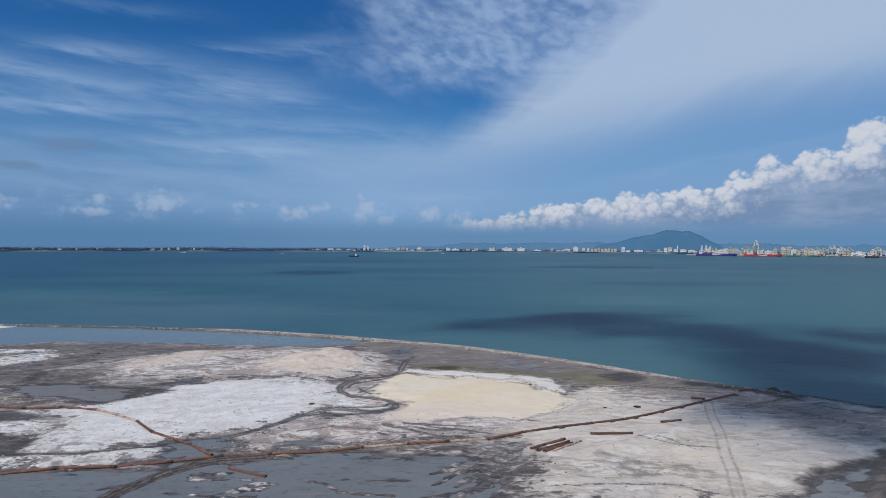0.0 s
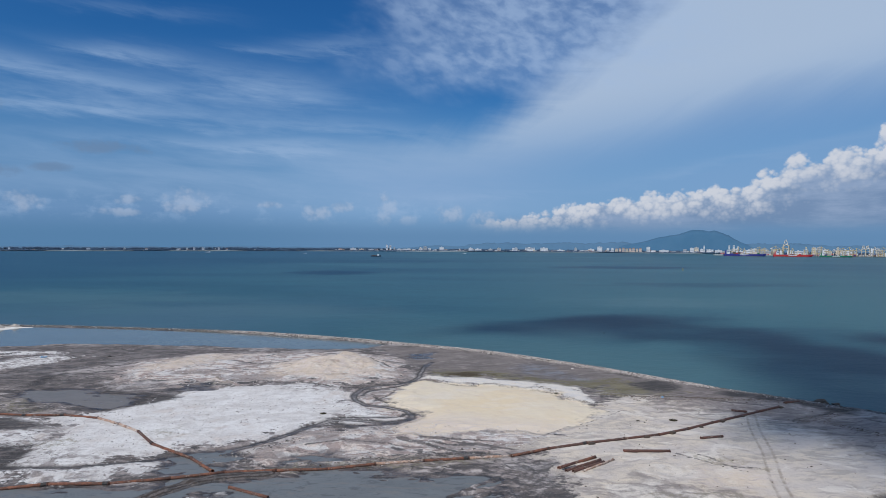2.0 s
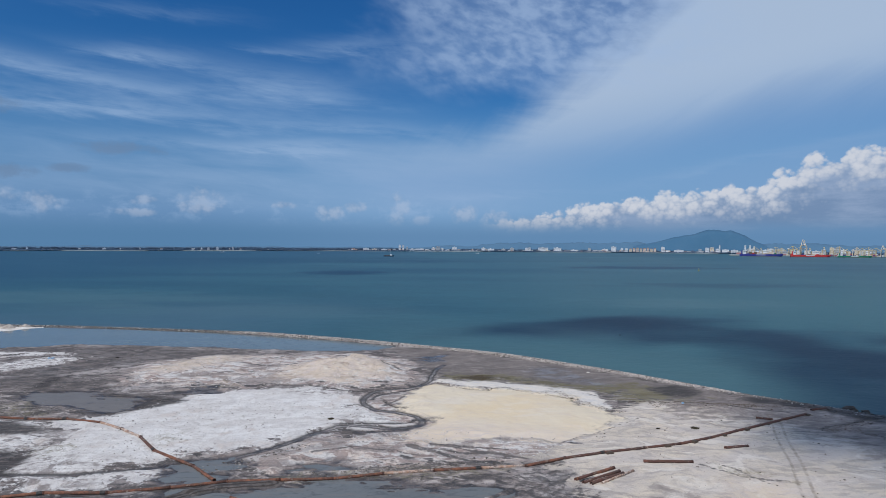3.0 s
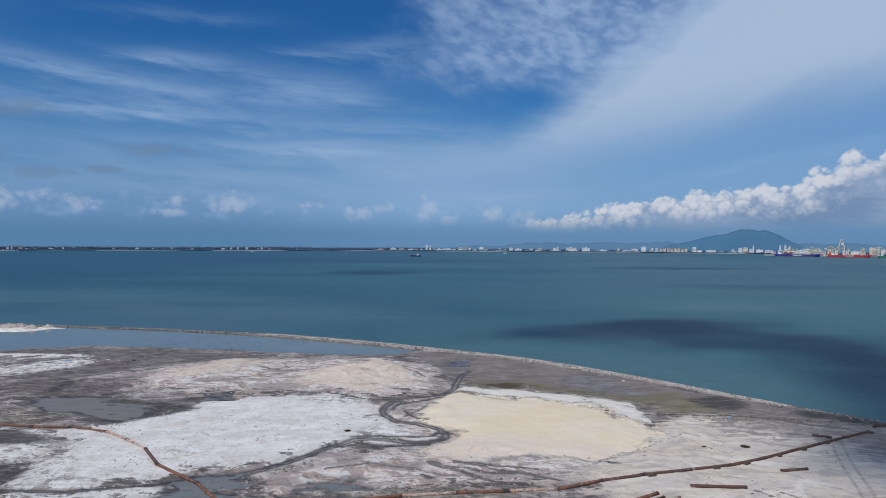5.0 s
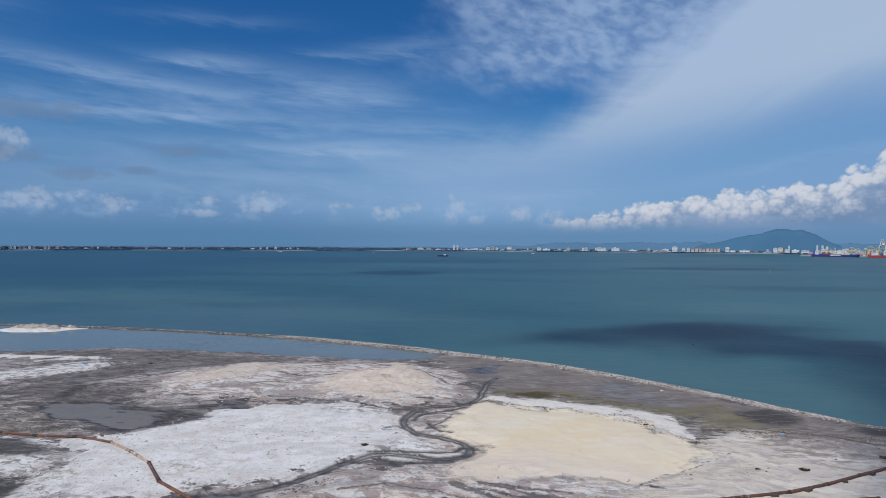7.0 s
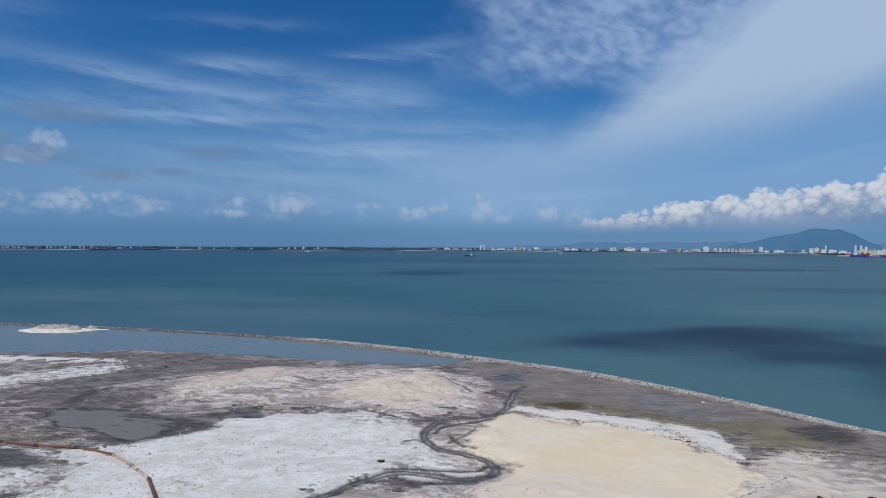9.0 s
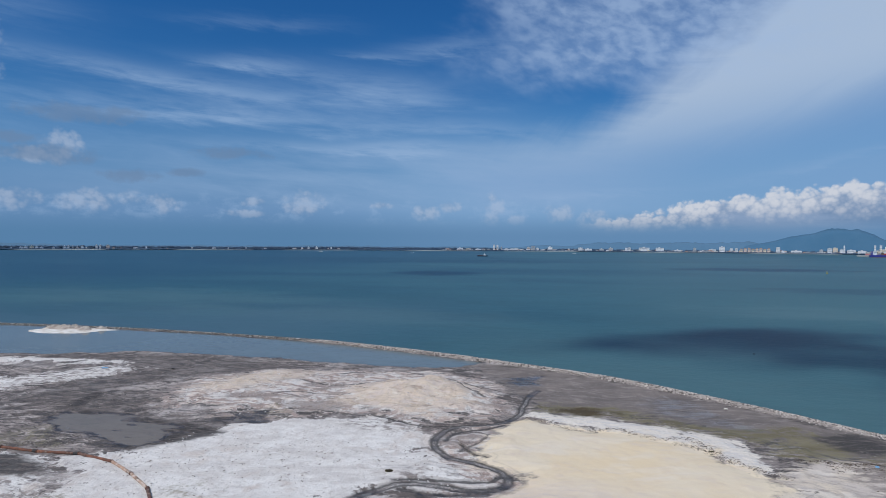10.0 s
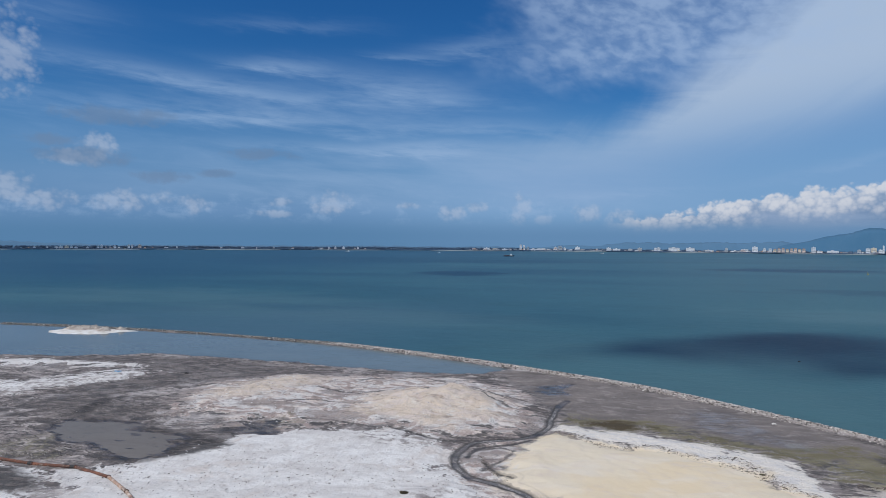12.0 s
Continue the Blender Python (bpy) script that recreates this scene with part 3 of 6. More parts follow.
M_CLOD_PALE = stone_material("pale_sand_clods", (srgb(146, 140, 136), srgb(196, 192, 190), srgb(216, 213, 211)))
M_TUFT = plain("dry_grass", srgb(80, 74, 54), srgb(52, 48, 38), 1.5, 0.9)
M_PILE = plain("dumped_white_sand", srgb(222, 220, 216), srgb(196, 188, 178), 0.25, 0.92, 0, 0.25)
M_HEAP = plain("rough_beige_sand", srgb(186, 176, 166), srgb(146, 136, 128), 0.35, 0.95, 0, 0.4)
# blue haze of the distance is mixed into this foliage colour
M_TREES = plain("hazed_far_foliage", (0.046, 0.084, 0.142), (0.058, 0.100, 0.162), 0.03, 0.9)
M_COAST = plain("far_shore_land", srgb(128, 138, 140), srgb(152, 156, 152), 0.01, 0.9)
# hill colours carry painted haze, bluer and paler than forest
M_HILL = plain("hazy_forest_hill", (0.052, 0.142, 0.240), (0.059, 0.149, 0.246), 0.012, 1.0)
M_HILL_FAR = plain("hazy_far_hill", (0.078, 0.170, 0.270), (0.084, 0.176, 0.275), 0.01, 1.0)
M_WINDOW = plain("dark_window_glass", srgb(78, 96, 116), srgb(104, 120, 136), 0.05, 0.3)


# ---- geometry helpers ----
def mesh_from(name, verts, faces, smooth=False):
    me = bpy.data.meshes.new(name)
    me.from_pydata(verts, [], faces)
    if smooth:
        me.shade_smooth()
    return me


def add_mesh(name, me, mat, parent=None, label="", m=None):
    """One mesh object, alone or as a part under a thing."""
    ob = new(name, me)
    if mat and not me.materials:
        me.materials.append(mat)
    if parent:
        ob.parent = parent
    if m is not None:
        ob.matrix_basis = m
    return tagged(ob, label)


def part(name, bm, mat, parent, label="", smooth=False):
    me = bpy.data.meshes.new(name)
    bm.to_mesh(me)
    bm.free()
    if smooth:
        me.shade_smooth()
    return add_mesh(name, me, mat, parent, label)


def thing(name, m, label, category, group="", kind=""):
    ob = new(name)
    ob.matrix_basis = m
    return tagged(ob, label, category, group, kind)


def box(bm, x0, x1, y0, y1, z0, z1, top=1.0):
    """A block; top: how far its upper face is drawn in."""
    cx, cy = (x0 + x1) / 2, (y0 + y1) / 2
    lo = [bm.verts.new(v) for v in ((x0, y0, z0), (x1, y0, z0), (x1, y1, z0), (x0, y1, z0))]
    hi = [bm.verts.new((cx + (v.co.x - cx) * top, cy + (v.co.y - cy) * top, z1)) for v in lo]
    bm.faces.new(lo[::-1])
    bm.faces.new(hi)
    for i in range(4):
        bm.faces.new((lo[i], lo[(i + 1) % 4], hi[(i + 1) % 4], hi[i]))
    return bm


def block(*a, **k):
    return box(bmesh.new(), *a, **k)


def beam(bm, a, b, w):
    """A square bar from a to b."""
    a, b = Vector(a), Vector(b)
    d = (b - a).normalized()
    s = d.cross((0, 0, 1)) if abs(d.z) < 0.95 else d.cross((1, 0, 0))
    s.normalize()
    u = s.cross(d)
    ring = [[bm.verts.new(p + (s * i + u * j) * w / 2) for i, j in ((-1, -1), (1, -1), (1, 1), (-1, 1))] for p in (a, b)]
    for i in range(4):
        bm.faces.new((ring[0][i], ring[0][(i + 1) % 4], ring[1][(i + 1) % 4], ring[1][i]))
    bm.faces.new(ring[0][::-1])
    bm.faces.new(ring[1])
    return bm


def bar(a, b, w):
    return beam(bmesh.new(), a, b, w)


rng = np.random.default_rng(7)
LATTICE = rng.random((64, 64))


def value_noise(x, y):
    xi, yi = np.floor(x).astype(int), np.floor(y).astype(int)
    u, v = x - xi, y - yi
    u, v = u * u * (3 - 2 * u), v * v * (3 - 2 * v)
    q = lambda i, j: LATTICE[(xi + i) % 64, (yi + j) % 64]
    return (q(0, 0) * (1 - u) + q(1, 0) * u) * (1 - v) + (q(0, 1) * (1 - u) + q(1, 1) * u) * v


def rough_noise(x, y, scale, octaves=4, gain=0.5):
    """About -0.5 to 0.5."""
    total, amp, norm = 0.0, 1.0, 0.0
    for k in range(octaves):
        total = total + amp * (value_noise(x * scale + 17.3 * k, y * scale + 5.1 * k) - 0.5)
        norm, amp, scale = norm + amp, amp * gain, scale * 2.03
    return total / norm


def spline(points, n=6):
    """A smooth line through the points."""
    p = [Vector((*q, 0)) if len(q) == 2 else Vector(q) for q in points]
    out = []
    for i in range(len(p) - 1):
        a, b, c, d = p[max(i - 1, 0)], p[i], p[i + 1], p[min(i + 2, len(p) - 1)]
        for k in range(n):
            t = k / n
            out.append(0.5 * (2 * b + (c - a) * t + (2 * a - 5 * b + 4 * c - d) * t * t + (3 * b - a - 3 * c + d) * t ** 3))
    return out + [p[-1]]


def line_distance(x, y, points, limit=None):
    """Metres from a line through the points."""
    best = np.full(x.shape, 1e9)
    for (ax, ay), (bx, by) in zip(points[:-1], points[1:]):
        ex, ey = bx - ax, by - ay
        t = np.clip(((x - ax) * ex + (y - ay) * ey) / (ex * ex + ey * ey + 1e-9), 0, 1)
        best = np.minimum(best, (x - ax - t * ex) ** 2 + (y - ay - t * ey) ** 2)
    return np.sqrt(best)


def region(x, y, points):
    """Metres inside (+) or outside (-) the closed outline."""
    ring = list(points) + [points[0]]
    d = line_distance(x, y, ring)
    inside = np.zeros(x.shape, bool)
    for (ax, ay), (bx, by) in zip(ring[:-1], ring[1:]):
        hit = ((ay > y) != (by > y)) & (x < (bx - ax) * (y - ay) / (by - ay + 1e-12) + ax)
        inside ^= hit
    return np.where(inside, d, -d)


def smooth01(lo, hi, v):
    t = np.clip((v - lo) / (hi - lo), 0, 1)
    return t * t * (3 - 2 * t)


# ---- plan of the shore, in metres ----
BUND = [(-900, 330), (-600, 388), (-375, 407), (-294, 408), (-214, 402), (-136, 388), (-70, 365), (-20, 342), (10, 326.5),
        (35, 307.5), (57, 288.5), (77, 269.5), (95, 254), (112, 239.5), (128, 226), (147, 209), (200, 165), (300, 90), (500, -40)]
BUND_LINE = [(p.x, p.y) for p in spline(BUND, 4)]
LAND = BUND_LINE + [(6000, -3000), (6000, -6000), (-6000, -6000), (-6000, 250)]
LAGOON = [(-900, 325), (-600, 383), (-375, 402), (-294, 403), (-214, 397), (-136, 383), (-70, 360), (-44, 347), (-51, 338), (-60, 334),
          (-77, 333), (-95, 335), (-114, 338), (-134, 340), (-160, 344), (-182, 343), (-205, 341), (-222, 334), (-245, 328), (-276, 320), (-330, 285), (-450, 215), (-900, 100)]
WHITE = [(-109, 219), (-105, 231), (-101, 240), (-92, 243), (-82, 245), (-66, 250), (-57, 252), (-47, 246), (-40, 238), (-39, 226), (-28, 215), (-20, 207), (-25, 201),
         (-42, 196), (-50, 187), (-55, 179), (-66, 175), (-74, 168), (-88, 161), (-110, 156), (-110, 168), (-112, 178), (-106, 188), (-114, 196), (-120, 202), (-110, 209)]
WHITE_LOWER = [(-150, 140), (-112, 150), (-80, 156), (-70, 160), (-78, 165), (-100, 160), (-150, 152)]
WHITE_LEFT = [(-330, 215), (-202, 254), (-195, 271), (-183, 288), (-176, 300), (-190, 303), (-200, 296), (-212, 278), (-330, 240)]
WHITE_TOP = [(-330, 270), (-258, 300), (-200, 306), (-190, 311), (-250, 312), (-330, 282)]
WHITE_RIM = [(-16, 262), (-13, 268), (3, 266), (17, 263), (31, 258), (40, 250), (46, 236), (44, 224), (36, 232), (24, 245), (5, 252)]
CREAM = [(-14, 260), (2, 253), (16, 251), (30, 243), (38, 231), (46, 221), (43, 213), (34, 201), (25, 192), (12, 193), (2, 189), (-8, 187),
         (-17, 189), (-19, 194), (-13, 205), (-16, 213), (-27, 221), (-27, 235), (-21, 250)]
CREAM_SOFT = [[(-132, 268), (-128, 284), (-120, 305), (-104, 308), (-108, 290), (-112, 272)], [(-76, 262), (-45, 254), (-32, 270), (-38, 295), (-62, 300), (-78, 285)],
              [(54, 163), (64, 168), (70, 160), (62, 150), (50, 152)]]
MIXED = [(-132, 250), (-100, 244), (-66, 253), (-45, 246), (-24, 262), (-24, 294), (-34, 309), (-60, 320), (-90, 318), (-122, 312), (-140, 290), (-140, 268)]
MIXED_BEND = [(-44, 200), (-40, 240), (-26, 256), (-16, 250), (-12, 215), (-13, 200), (-24, 194)]
MIXED_LOW = [(-58, 172), (-42, 190), (-20, 198), (-12, 197), (5, 197), (28, 202), (46, 214), (38, 194), (22, 178), (-5, 171), (-30, 164), (-48, 161)]
BEACH = [(20, 178), (30, 198), (42, 213), (47, 227), (54, 238), (64, 240), (82, 239), (98, 240), (128, 222), (170, 180), (170, 120), (98, 126), (70, 136), (40, 130), (22, 140), (24, 158)]
DARKMUD = [(-45, 340), (-18, 340), (12, 324), (36, 305), (58, 286), (78, 266), (92, 250), (80, 240), (60, 240), (50, 252), (36, 264), (12, 272), (-10, 276), (-20, 290), (-30, 312)]
DARKMUD_LEFT = [(-138, 200), (-120, 194), (-113, 187), (-118, 178), (-116, 168), (-112, 158), (-150, 156), (-160, 190)]
DARKMUD_BACK = [(-270, 312), (-200, 330), (-155, 334), (-130, 325), (-105, 318), (-140, 300), (-165, 270), (-160, 240), (-180, 245), (-190, 275), (-170, 300), (-200, 312)]
GREEN = [(-12, 270), (-6, 282), (12, 279), (28, 268), (46, 262), (62, 254), (62, 240), (52, 236), (42, 254), (28, 262), (10, 268)]
GREEN_FAN = [(44, 262), (58, 270), (72, 262), (78, 248), (66, 238), (54, 232), (47, 246)]
ALGAE_SPOT = [(-6, 272), (0, 279), (9, 276), (14, 270), (4, 269)]
# drainage channel and its side strands: half width and line
STRANDS = [(1.05, [(-14, 298), (-16, 290), (-17, 276), (-18, 263), (-24, 252), (-33, 248), (-37, 243), (-37.5, 231), (-32, 222), (-24, 218), (-19, 215), (-16, 210.5), (-16, 206), (-19, 203), (-24, 201.5), (-32, 202), (-39, 200.5),
                   (-44, 196), (-47, 190), (-51, 183), (-56, 176), (-62, 172)]),
           (0.5, [(-17, 213), (-19.5, 207.5), (-24, 205.5), (-33, 204.5), (-40, 203)]), (0.35, [(-62, 254), (-56, 250.5), (-50, 247), (-43, 246), (-34, 248)]), (0.55, [(-38, 199), (-31, 198), (-25, 198.5), (-19, 201)]),
           (0.5, [(-35, 234), (-34, 241), (-30, 244.5), (-26, 246), (-21, 251)]), (0.35, [(-30, 231), (-27, 226), (-22, 222)]), (0.7, [(-62, 172), (-76, 165), (-92, 160), (-112, 158)])]
# wet film on the flat
SHEEN = [[(20, 284), (24, 295), (33, 299), (39, 292), (42, 282), (47, 278), (48, 264), (40, 267), (33, 270), (25, 273)], [(-28, 316), (-18, 326), (-14, 312), (-20, 303)]]
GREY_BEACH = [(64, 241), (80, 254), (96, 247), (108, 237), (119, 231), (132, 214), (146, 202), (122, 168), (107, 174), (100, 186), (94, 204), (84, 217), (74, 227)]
TRACK = [(92, 222), (88.5, 211), (83.5, 197), (78, 178), (71.5, 160), (67.5, 147), (63.5, 136), (60, 124)]
CHURN = [(-44, 158), (-53, 156), (-58, 153.5), (-62, 149.5), (-66, 143.5), (-69, 137), (-71, 130), (-77, 116)]
POOLS = [[(-155, 226), (-156, 234), (-144, 236), (-136, 243), (-130, 237), (-115, 233), (-108, 226), (-112, 212), (-121, 213), (-135, 218), (-146, 220)],
         [(-150, 140), (-102, 147), (-91, 150), (-77, 150), (-61, 153), (-49, 156), (-32, 160), (-15, 162), (-11, 156), (2, 159), (9, 158), (14, 150), (16, 141), (20, 128), (-30, 100), (-150, 100)],
         [(-72, 160), (-66, 166), (-58, 171), (-53, 168), (-49, 162), (-56, 157), (-67, 156)],
         [(-48, 162), (-40, 170), (-30, 172), (-24, 167), (-34, 163)],
         [(73, 136), (79, 142), (88, 144), (98, 149), (108, 152), (103, 145), (92, 137), (90, 126), (70, 126)]]
SHALLOWS = [[(-100, 243), (-96, 247), (-91, 247), (-90, 244), (-95, 241)], [(-26, 318), (-17, 325), (-15, 311), (-21, 305)], [(-108, 242), (-107, 252), (-97, 254), (-95, 245), (-103, 240)]]
WET = [[(-150, 200), (-122, 197), (-115, 190), (-124, 186), (-150, 184)], [(-150, 180), (-124, 178), (-119, 171), (-130, 166), (-150, 160)], [(88, 142), (100, 152), (112, 164), (120, 168), (112, 150), (98, 138)], [(-116, 236), (-106, 233), (-100, 224), (-108, 212), (-122, 212), (-112, 222)], [(-131, 235), (-129, 240), (-121, 236), (-112, 233), (-103, 231), (-98, 229), (-103, 223), (-107, 216), (-109, 211), (-115, 210), (-124, 213), (-118, 217)], [(-152, 232), (-144, 231), (-145, 238), (-149, 241)], [(-136, 176), (-122, 175), (-115, 175), (-110, 171), (-108, 164), (-106, 157), (-112, 154), (-136, 160)], [(62, 262), (76, 267), (83, 258), (78, 247), (70, 243), (64, 252)], [(-166, 262), (-160, 262), (-156, 244), (-160, 236), (-165, 250)], [(68, 128), (78, 142), (92, 150), (112, 160), (125, 150), (110, 126)],
       [(94, 250), (112, 236), (128, 222), (122, 216), (104, 230), (90, 244)]]
WHITE_WASH = [(-160, 200), (-126, 200), (-112, 188), (-116, 170), (-110, 160), (-160, 150)]
SILTY = [[(62, 224), (66, 238), (84, 242), (104, 236), (122, 220), (110, 204), (88, 214), (68, 214)], [(120, 206), (136, 196), (140, 176), (124, 170), (116, 186)], [(30, 150), (44, 158), (58, 150), (46, 142)]]
# silt washed over the white sand
WASH = [[(-150, 200), (-126, 200), (-112, 190), (-108, 176), (-96, 166), (-78, 164), (-92, 152), (-150, 140)], [(-62, 252), (-44, 244), (-50, 238), (-70, 246)], WHITE_LEFT, [(-44, 206), (-30, 216), (-24, 206), (-40, 198)]]

ISLES = [[(-50, 138), (-46, 144), (-39, 142.5), (-43, 136.5)], [(-61, 143), (-55, 148.5), (-49, 147.5), (-55, 141.5)], [(-67, 131), (-58, 135), (-51, 131), (-60, 126)], [(-20, 158), (-10, 163), (4, 163), (-4, 157)]]
OLIVES = [[(-62, 151), (-30, 158), (-5, 165), (10, 169.5), (-5, 170), (-30, 165), (-58, 159)], [(-106, 246), (-100, 256), (-90, 250), (-98, 243)], [(-112, 178), (-104, 182), (-100, 174), (-108, 170)], [(54, 176), (62, 172), (70, 166), (60, 167)], [(-84, 186), (-78, 190), (-72, 184), (-79, 181)],
          [(36, 146), (44, 152), (54, 149), (46, 143)], [(84, 140), (92, 150), (98, 146), (90, 138)], [(-158, 206), (-150, 224), (-138, 214), (-130, 206)]]
DARK_PATCHES = [DARKMUD_LEFT, DARKMUD_BACK, [(-131, 240), (-113, 237), (-100, 228), (-106, 217), (-114, 209), (-122, 222)], [(-160, 236), (-166, 252), (-160, 262), (-138, 254), (-132, 241), (-144, 234)],
                [(86, 142), (98, 152), (112, 166), (120, 168), (112, 150), (96, 138)], [(66, 258), (80, 262), (84, 250), (72, 242)], [(-69, 261), (-67, 271), (-62, 265), (-60, 255)], [(-124, 236), (-108, 236), (-100, 224), (-110, 212), (-122, 214)],
                [(88, 258), (112, 238), (130, 222), (150, 204), (142, 192), (118, 212), (98, 230), (86, 246)]]
# wet seams, rills and cracks: half width and line
SEAMS = [(1.5, [(-156, 240), (-159, 248), (-161, 254), (-164, 258), (-161, 264)]), (0.3, [(-119, 240), (-109, 245), (-102, 249), (-90, 254), (-78, 254), (-66, 252)]),
         (0.8, [(-16, 186), (-8, 180), (-2, 176), (10, 173)]), (0.5, [(-10, 187), (2, 182), (14, 178)]), (0.25, [(-40, 178), (-30, 183), (-21, 181), (-13, 178)]),
         (0.1, [(24, 139), (42, 140), (52, 139), (60, 134)]), (0.1, [(54, 176), (60, 168), (70, 165)]), (0.1, [(59, 175), (65, 164)]),
         (0.5, [(-14, 184), (-8, 183), (-2, 180.5), (5, 181)]), (0.4, [(-10, 186.5), (-4, 186.5), (2, 185), (9, 184)]), (0.5, [(100, 208), (109, 214), (118, 220), (126, 226)]), (0.4, [(123, 212), (128, 205), (133, 201), (139, 198)]), (0.5, [(61, 241), (70, 236), (81, 237), (89, 230), (98, 226)]), (-0.1, [(52, 218), (40, 205), (30, 199), (24, 191)]), (0.5, [(-93, 307), (-84, 315), (-73, 319), (-60, 313)]), (0.6, [(-55, 307), (-44, 301), (-34, 294), (-26, 290)]), (0.5, [(-47, 289), (-38, 283), (-30, 279)]), (0.4, [(-226, 274), (-213, 287), (-195, 295), (-178, 303)]),
         (0.5, [(-186, 236), (-174, 262), (-160, 274), (-155, 290), (-142, 304)]), (0.4, [(-211, 317), (-187, 328), (-148, 325), (-108, 322)]),
         (0.5, [(-102, 291), (-83, 287), (-73, 293), (-63, 302), (-43, 294), (-33, 291)]), (0.3, [(-104, 269), (-95, 276), (-76, 273)]), (0.3, [(-35, 239), (-29, 243), (-25, 241), (-27, 232), (-30, 226)])]
FAN = [[(26, 164), (16, 150), (9, 141), (1, 133)], [(22, 165), (11, 154), (0, 143)], [(27, 157), (18, 143), (13, 133)], [(17, 163), (8, 153), (0, 148)], [(12, 140), (6, 137), (-3, 133)],
       [(24, 158), (14, 145), (6, 136), (0, 128)], [(-30, 142), (-22, 136), (-10, 134)], [(-60, 136), (-44, 134), (-30, 128)]]
fan_rnd = random.Random(11)
for _ in range(20):
    sx, sy, sl = 10 + 16 * fan_rnd.random(), 142 + 24 * fan_rnd.random(), 10 + 14 * fan_rnd.random()
    sa = radians(-136 + 34 * fan_rnd.random())
    FAN.append([(sx, sy), (sx + 0.5 * sl * math.cos(sa) + 1, sy + 0.5 * sl * math.sin(sa)), (sx + sl * math.cos(sa), sy + sl * math.sin(sa))])


def stretched(parts):
    return np.concatenate([np.arange(a, b, s) for a, b, s in parts])


def ground_height(x, y):
    """Height of the shore, and the fields that the sand's material reads."""
    wob = rough_noise(x, y, 0.10, 4) * 9.0
    gx, gy = x, y
    x = gx + rough_noise(gx + 31, gy, 0.045, 3) * 11 + rough_noise(gx, gy + 77, 0.22, 3, 0.6) * 5
    y = gy + rough_noise(gx, gy + 53, 0.045, 3) * 9 + rough_noise(gx + 19, gy, 0.22, 3, 0.6) * 4
    z = 0.06 + rough_noise(x, y, 0.05, 3) * 0.35 + rough_noise(x, y, 0.35, 4, 0.6) * 0.34
    f = {}
    f["white"] = np.maximum.reduce([region(x, y, q) for q in (WHITE, WHITE_LOWER, WHITE_LEFT, WHITE_TOP, WHITE_WASH, *ISLES[:3])])
    f["rim"], f["wash"] = region(x, y, WHITE_RIM), np.maximum.reduce([region(x, y, q) for q in WASH])
    f["cream"] = region(x, y, CREAM)
    f["cream_soft"] = np.maximum.reduce([region(x, y, q) for q in CREAM_SOFT])
    f["mixed"] = np.maximum.reduce([region(x, y, q) for q in (MIXED, MIXED_LOW, MIXED_BEND)])
    f["beach"] = region(x, y, BEACH)
    f["darkmud"] = np.maximum.reduce([region(x, y, q) for q in DARK_PATCHES])
    f["flats"] = region(x, y, DARKMUD)
    f["olive"] = np.maximum.reduce([region(x, y, q) for q in OLIVES])
    f["silty"] = np.maximum.reduce([region(x, y, q) for q in SILTY])
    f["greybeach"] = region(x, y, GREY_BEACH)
    f["sheen"] = np.maximum.reduce([region(x, y, q) for q in SHEEN])
    f["wet"] = np.maximum.reduce([region(x, y, q) for q in WET])
    f["green"], f["algae"] = np.maximum(region(x, y, GREEN), region(x, y, GREEN_FAN)), region(x, y, ALGAE_SPOT)
    wx, wy, x, y = x, y, gx + (x - gx) * 0.35, gy + (y - gy) * 0.35
    cx, cy = gx + (wx - gx) * 0.14, gy + (wy - gy) * 0.14
    f["channel"] = np.minimum.reduce([line_distance(cx, cy, [(p.x, p.y) for p in spline(q, 5)]) - w for w, q in STRANDS])
    f["seams"] = np.minimum.reduce([line_distance(x, y, q) - w for w, q in SEAMS])
    f["fan"] = np.minimum.reduce([line_distance(x, y, q) for q in FAN])
    f["seams"] = np.minimum(f["seams"], f["fan"] - 0.1)
    f["track"] = line_distance(gx, gy, [(p.x, p.y) for p in spline(TRACK, 4)])
    f["churn"] = line_distance(cx, cy, [(p.x, p.y) for p in spline(CHURN, 4)])
    x, y = wx, wy
    # dumped sand lies higher than the silt, with lobed edges
    z += 0.45 * smooth01(-2, 5, np.maximum(f["white"], f["rim"]) + wob * 0.5) + 0.9 * smooth01(-1, 9, f["cream"] + wob * 0.25) + 0.5 * smooth01(-3, 6, f["beach"] + wob)
    z += 4.6 * np.exp(-(((x + 52) / 17) ** 2 + ((y - 280) / 13) ** 2)) * (1 + 0.9 * rough_noise(x, y, 0.16, 4))
    z += 1.2 * np.exp(-(((x + 50) / 28) ** 2 + ((y - 280) / 22) ** 2))
    z += 1.4 * np.exp(-(((x + 118) / 20) ** 2 + ((y - 284) / 22) ** 2)) * (1 + rough_noise(x, y, 0.14, 3))
    z += 0.5 * smooth01(-4, 6, f["mixed"] + wob) * (0.5 + rough_noise(x, y, 0.25, 4) * 1.6)
    # silt flats lie low by the bund
    z = z * (1 - 0.75 * smooth01(-4, 8, region(x, y, DARKMUD)))
    z -= 0.32 * smooth01(1.3, -0.5, f["channel"] + wob * 0.03)
    z += 0.10 * smooth01(0.5, 0.0, np.abs(f["track"] - 1.9)) - 0.10 * smooth01(0.5, 0.0, np.abs(f["track"] - 1.2))
    z += 0.15 * smooth01(3, 1, f["churn"])
    # hollows that hold water, with low islands in them
    ragged = rough_noise(gx * 0.5, gy * 1.4, 0.30, 5, 0.62)
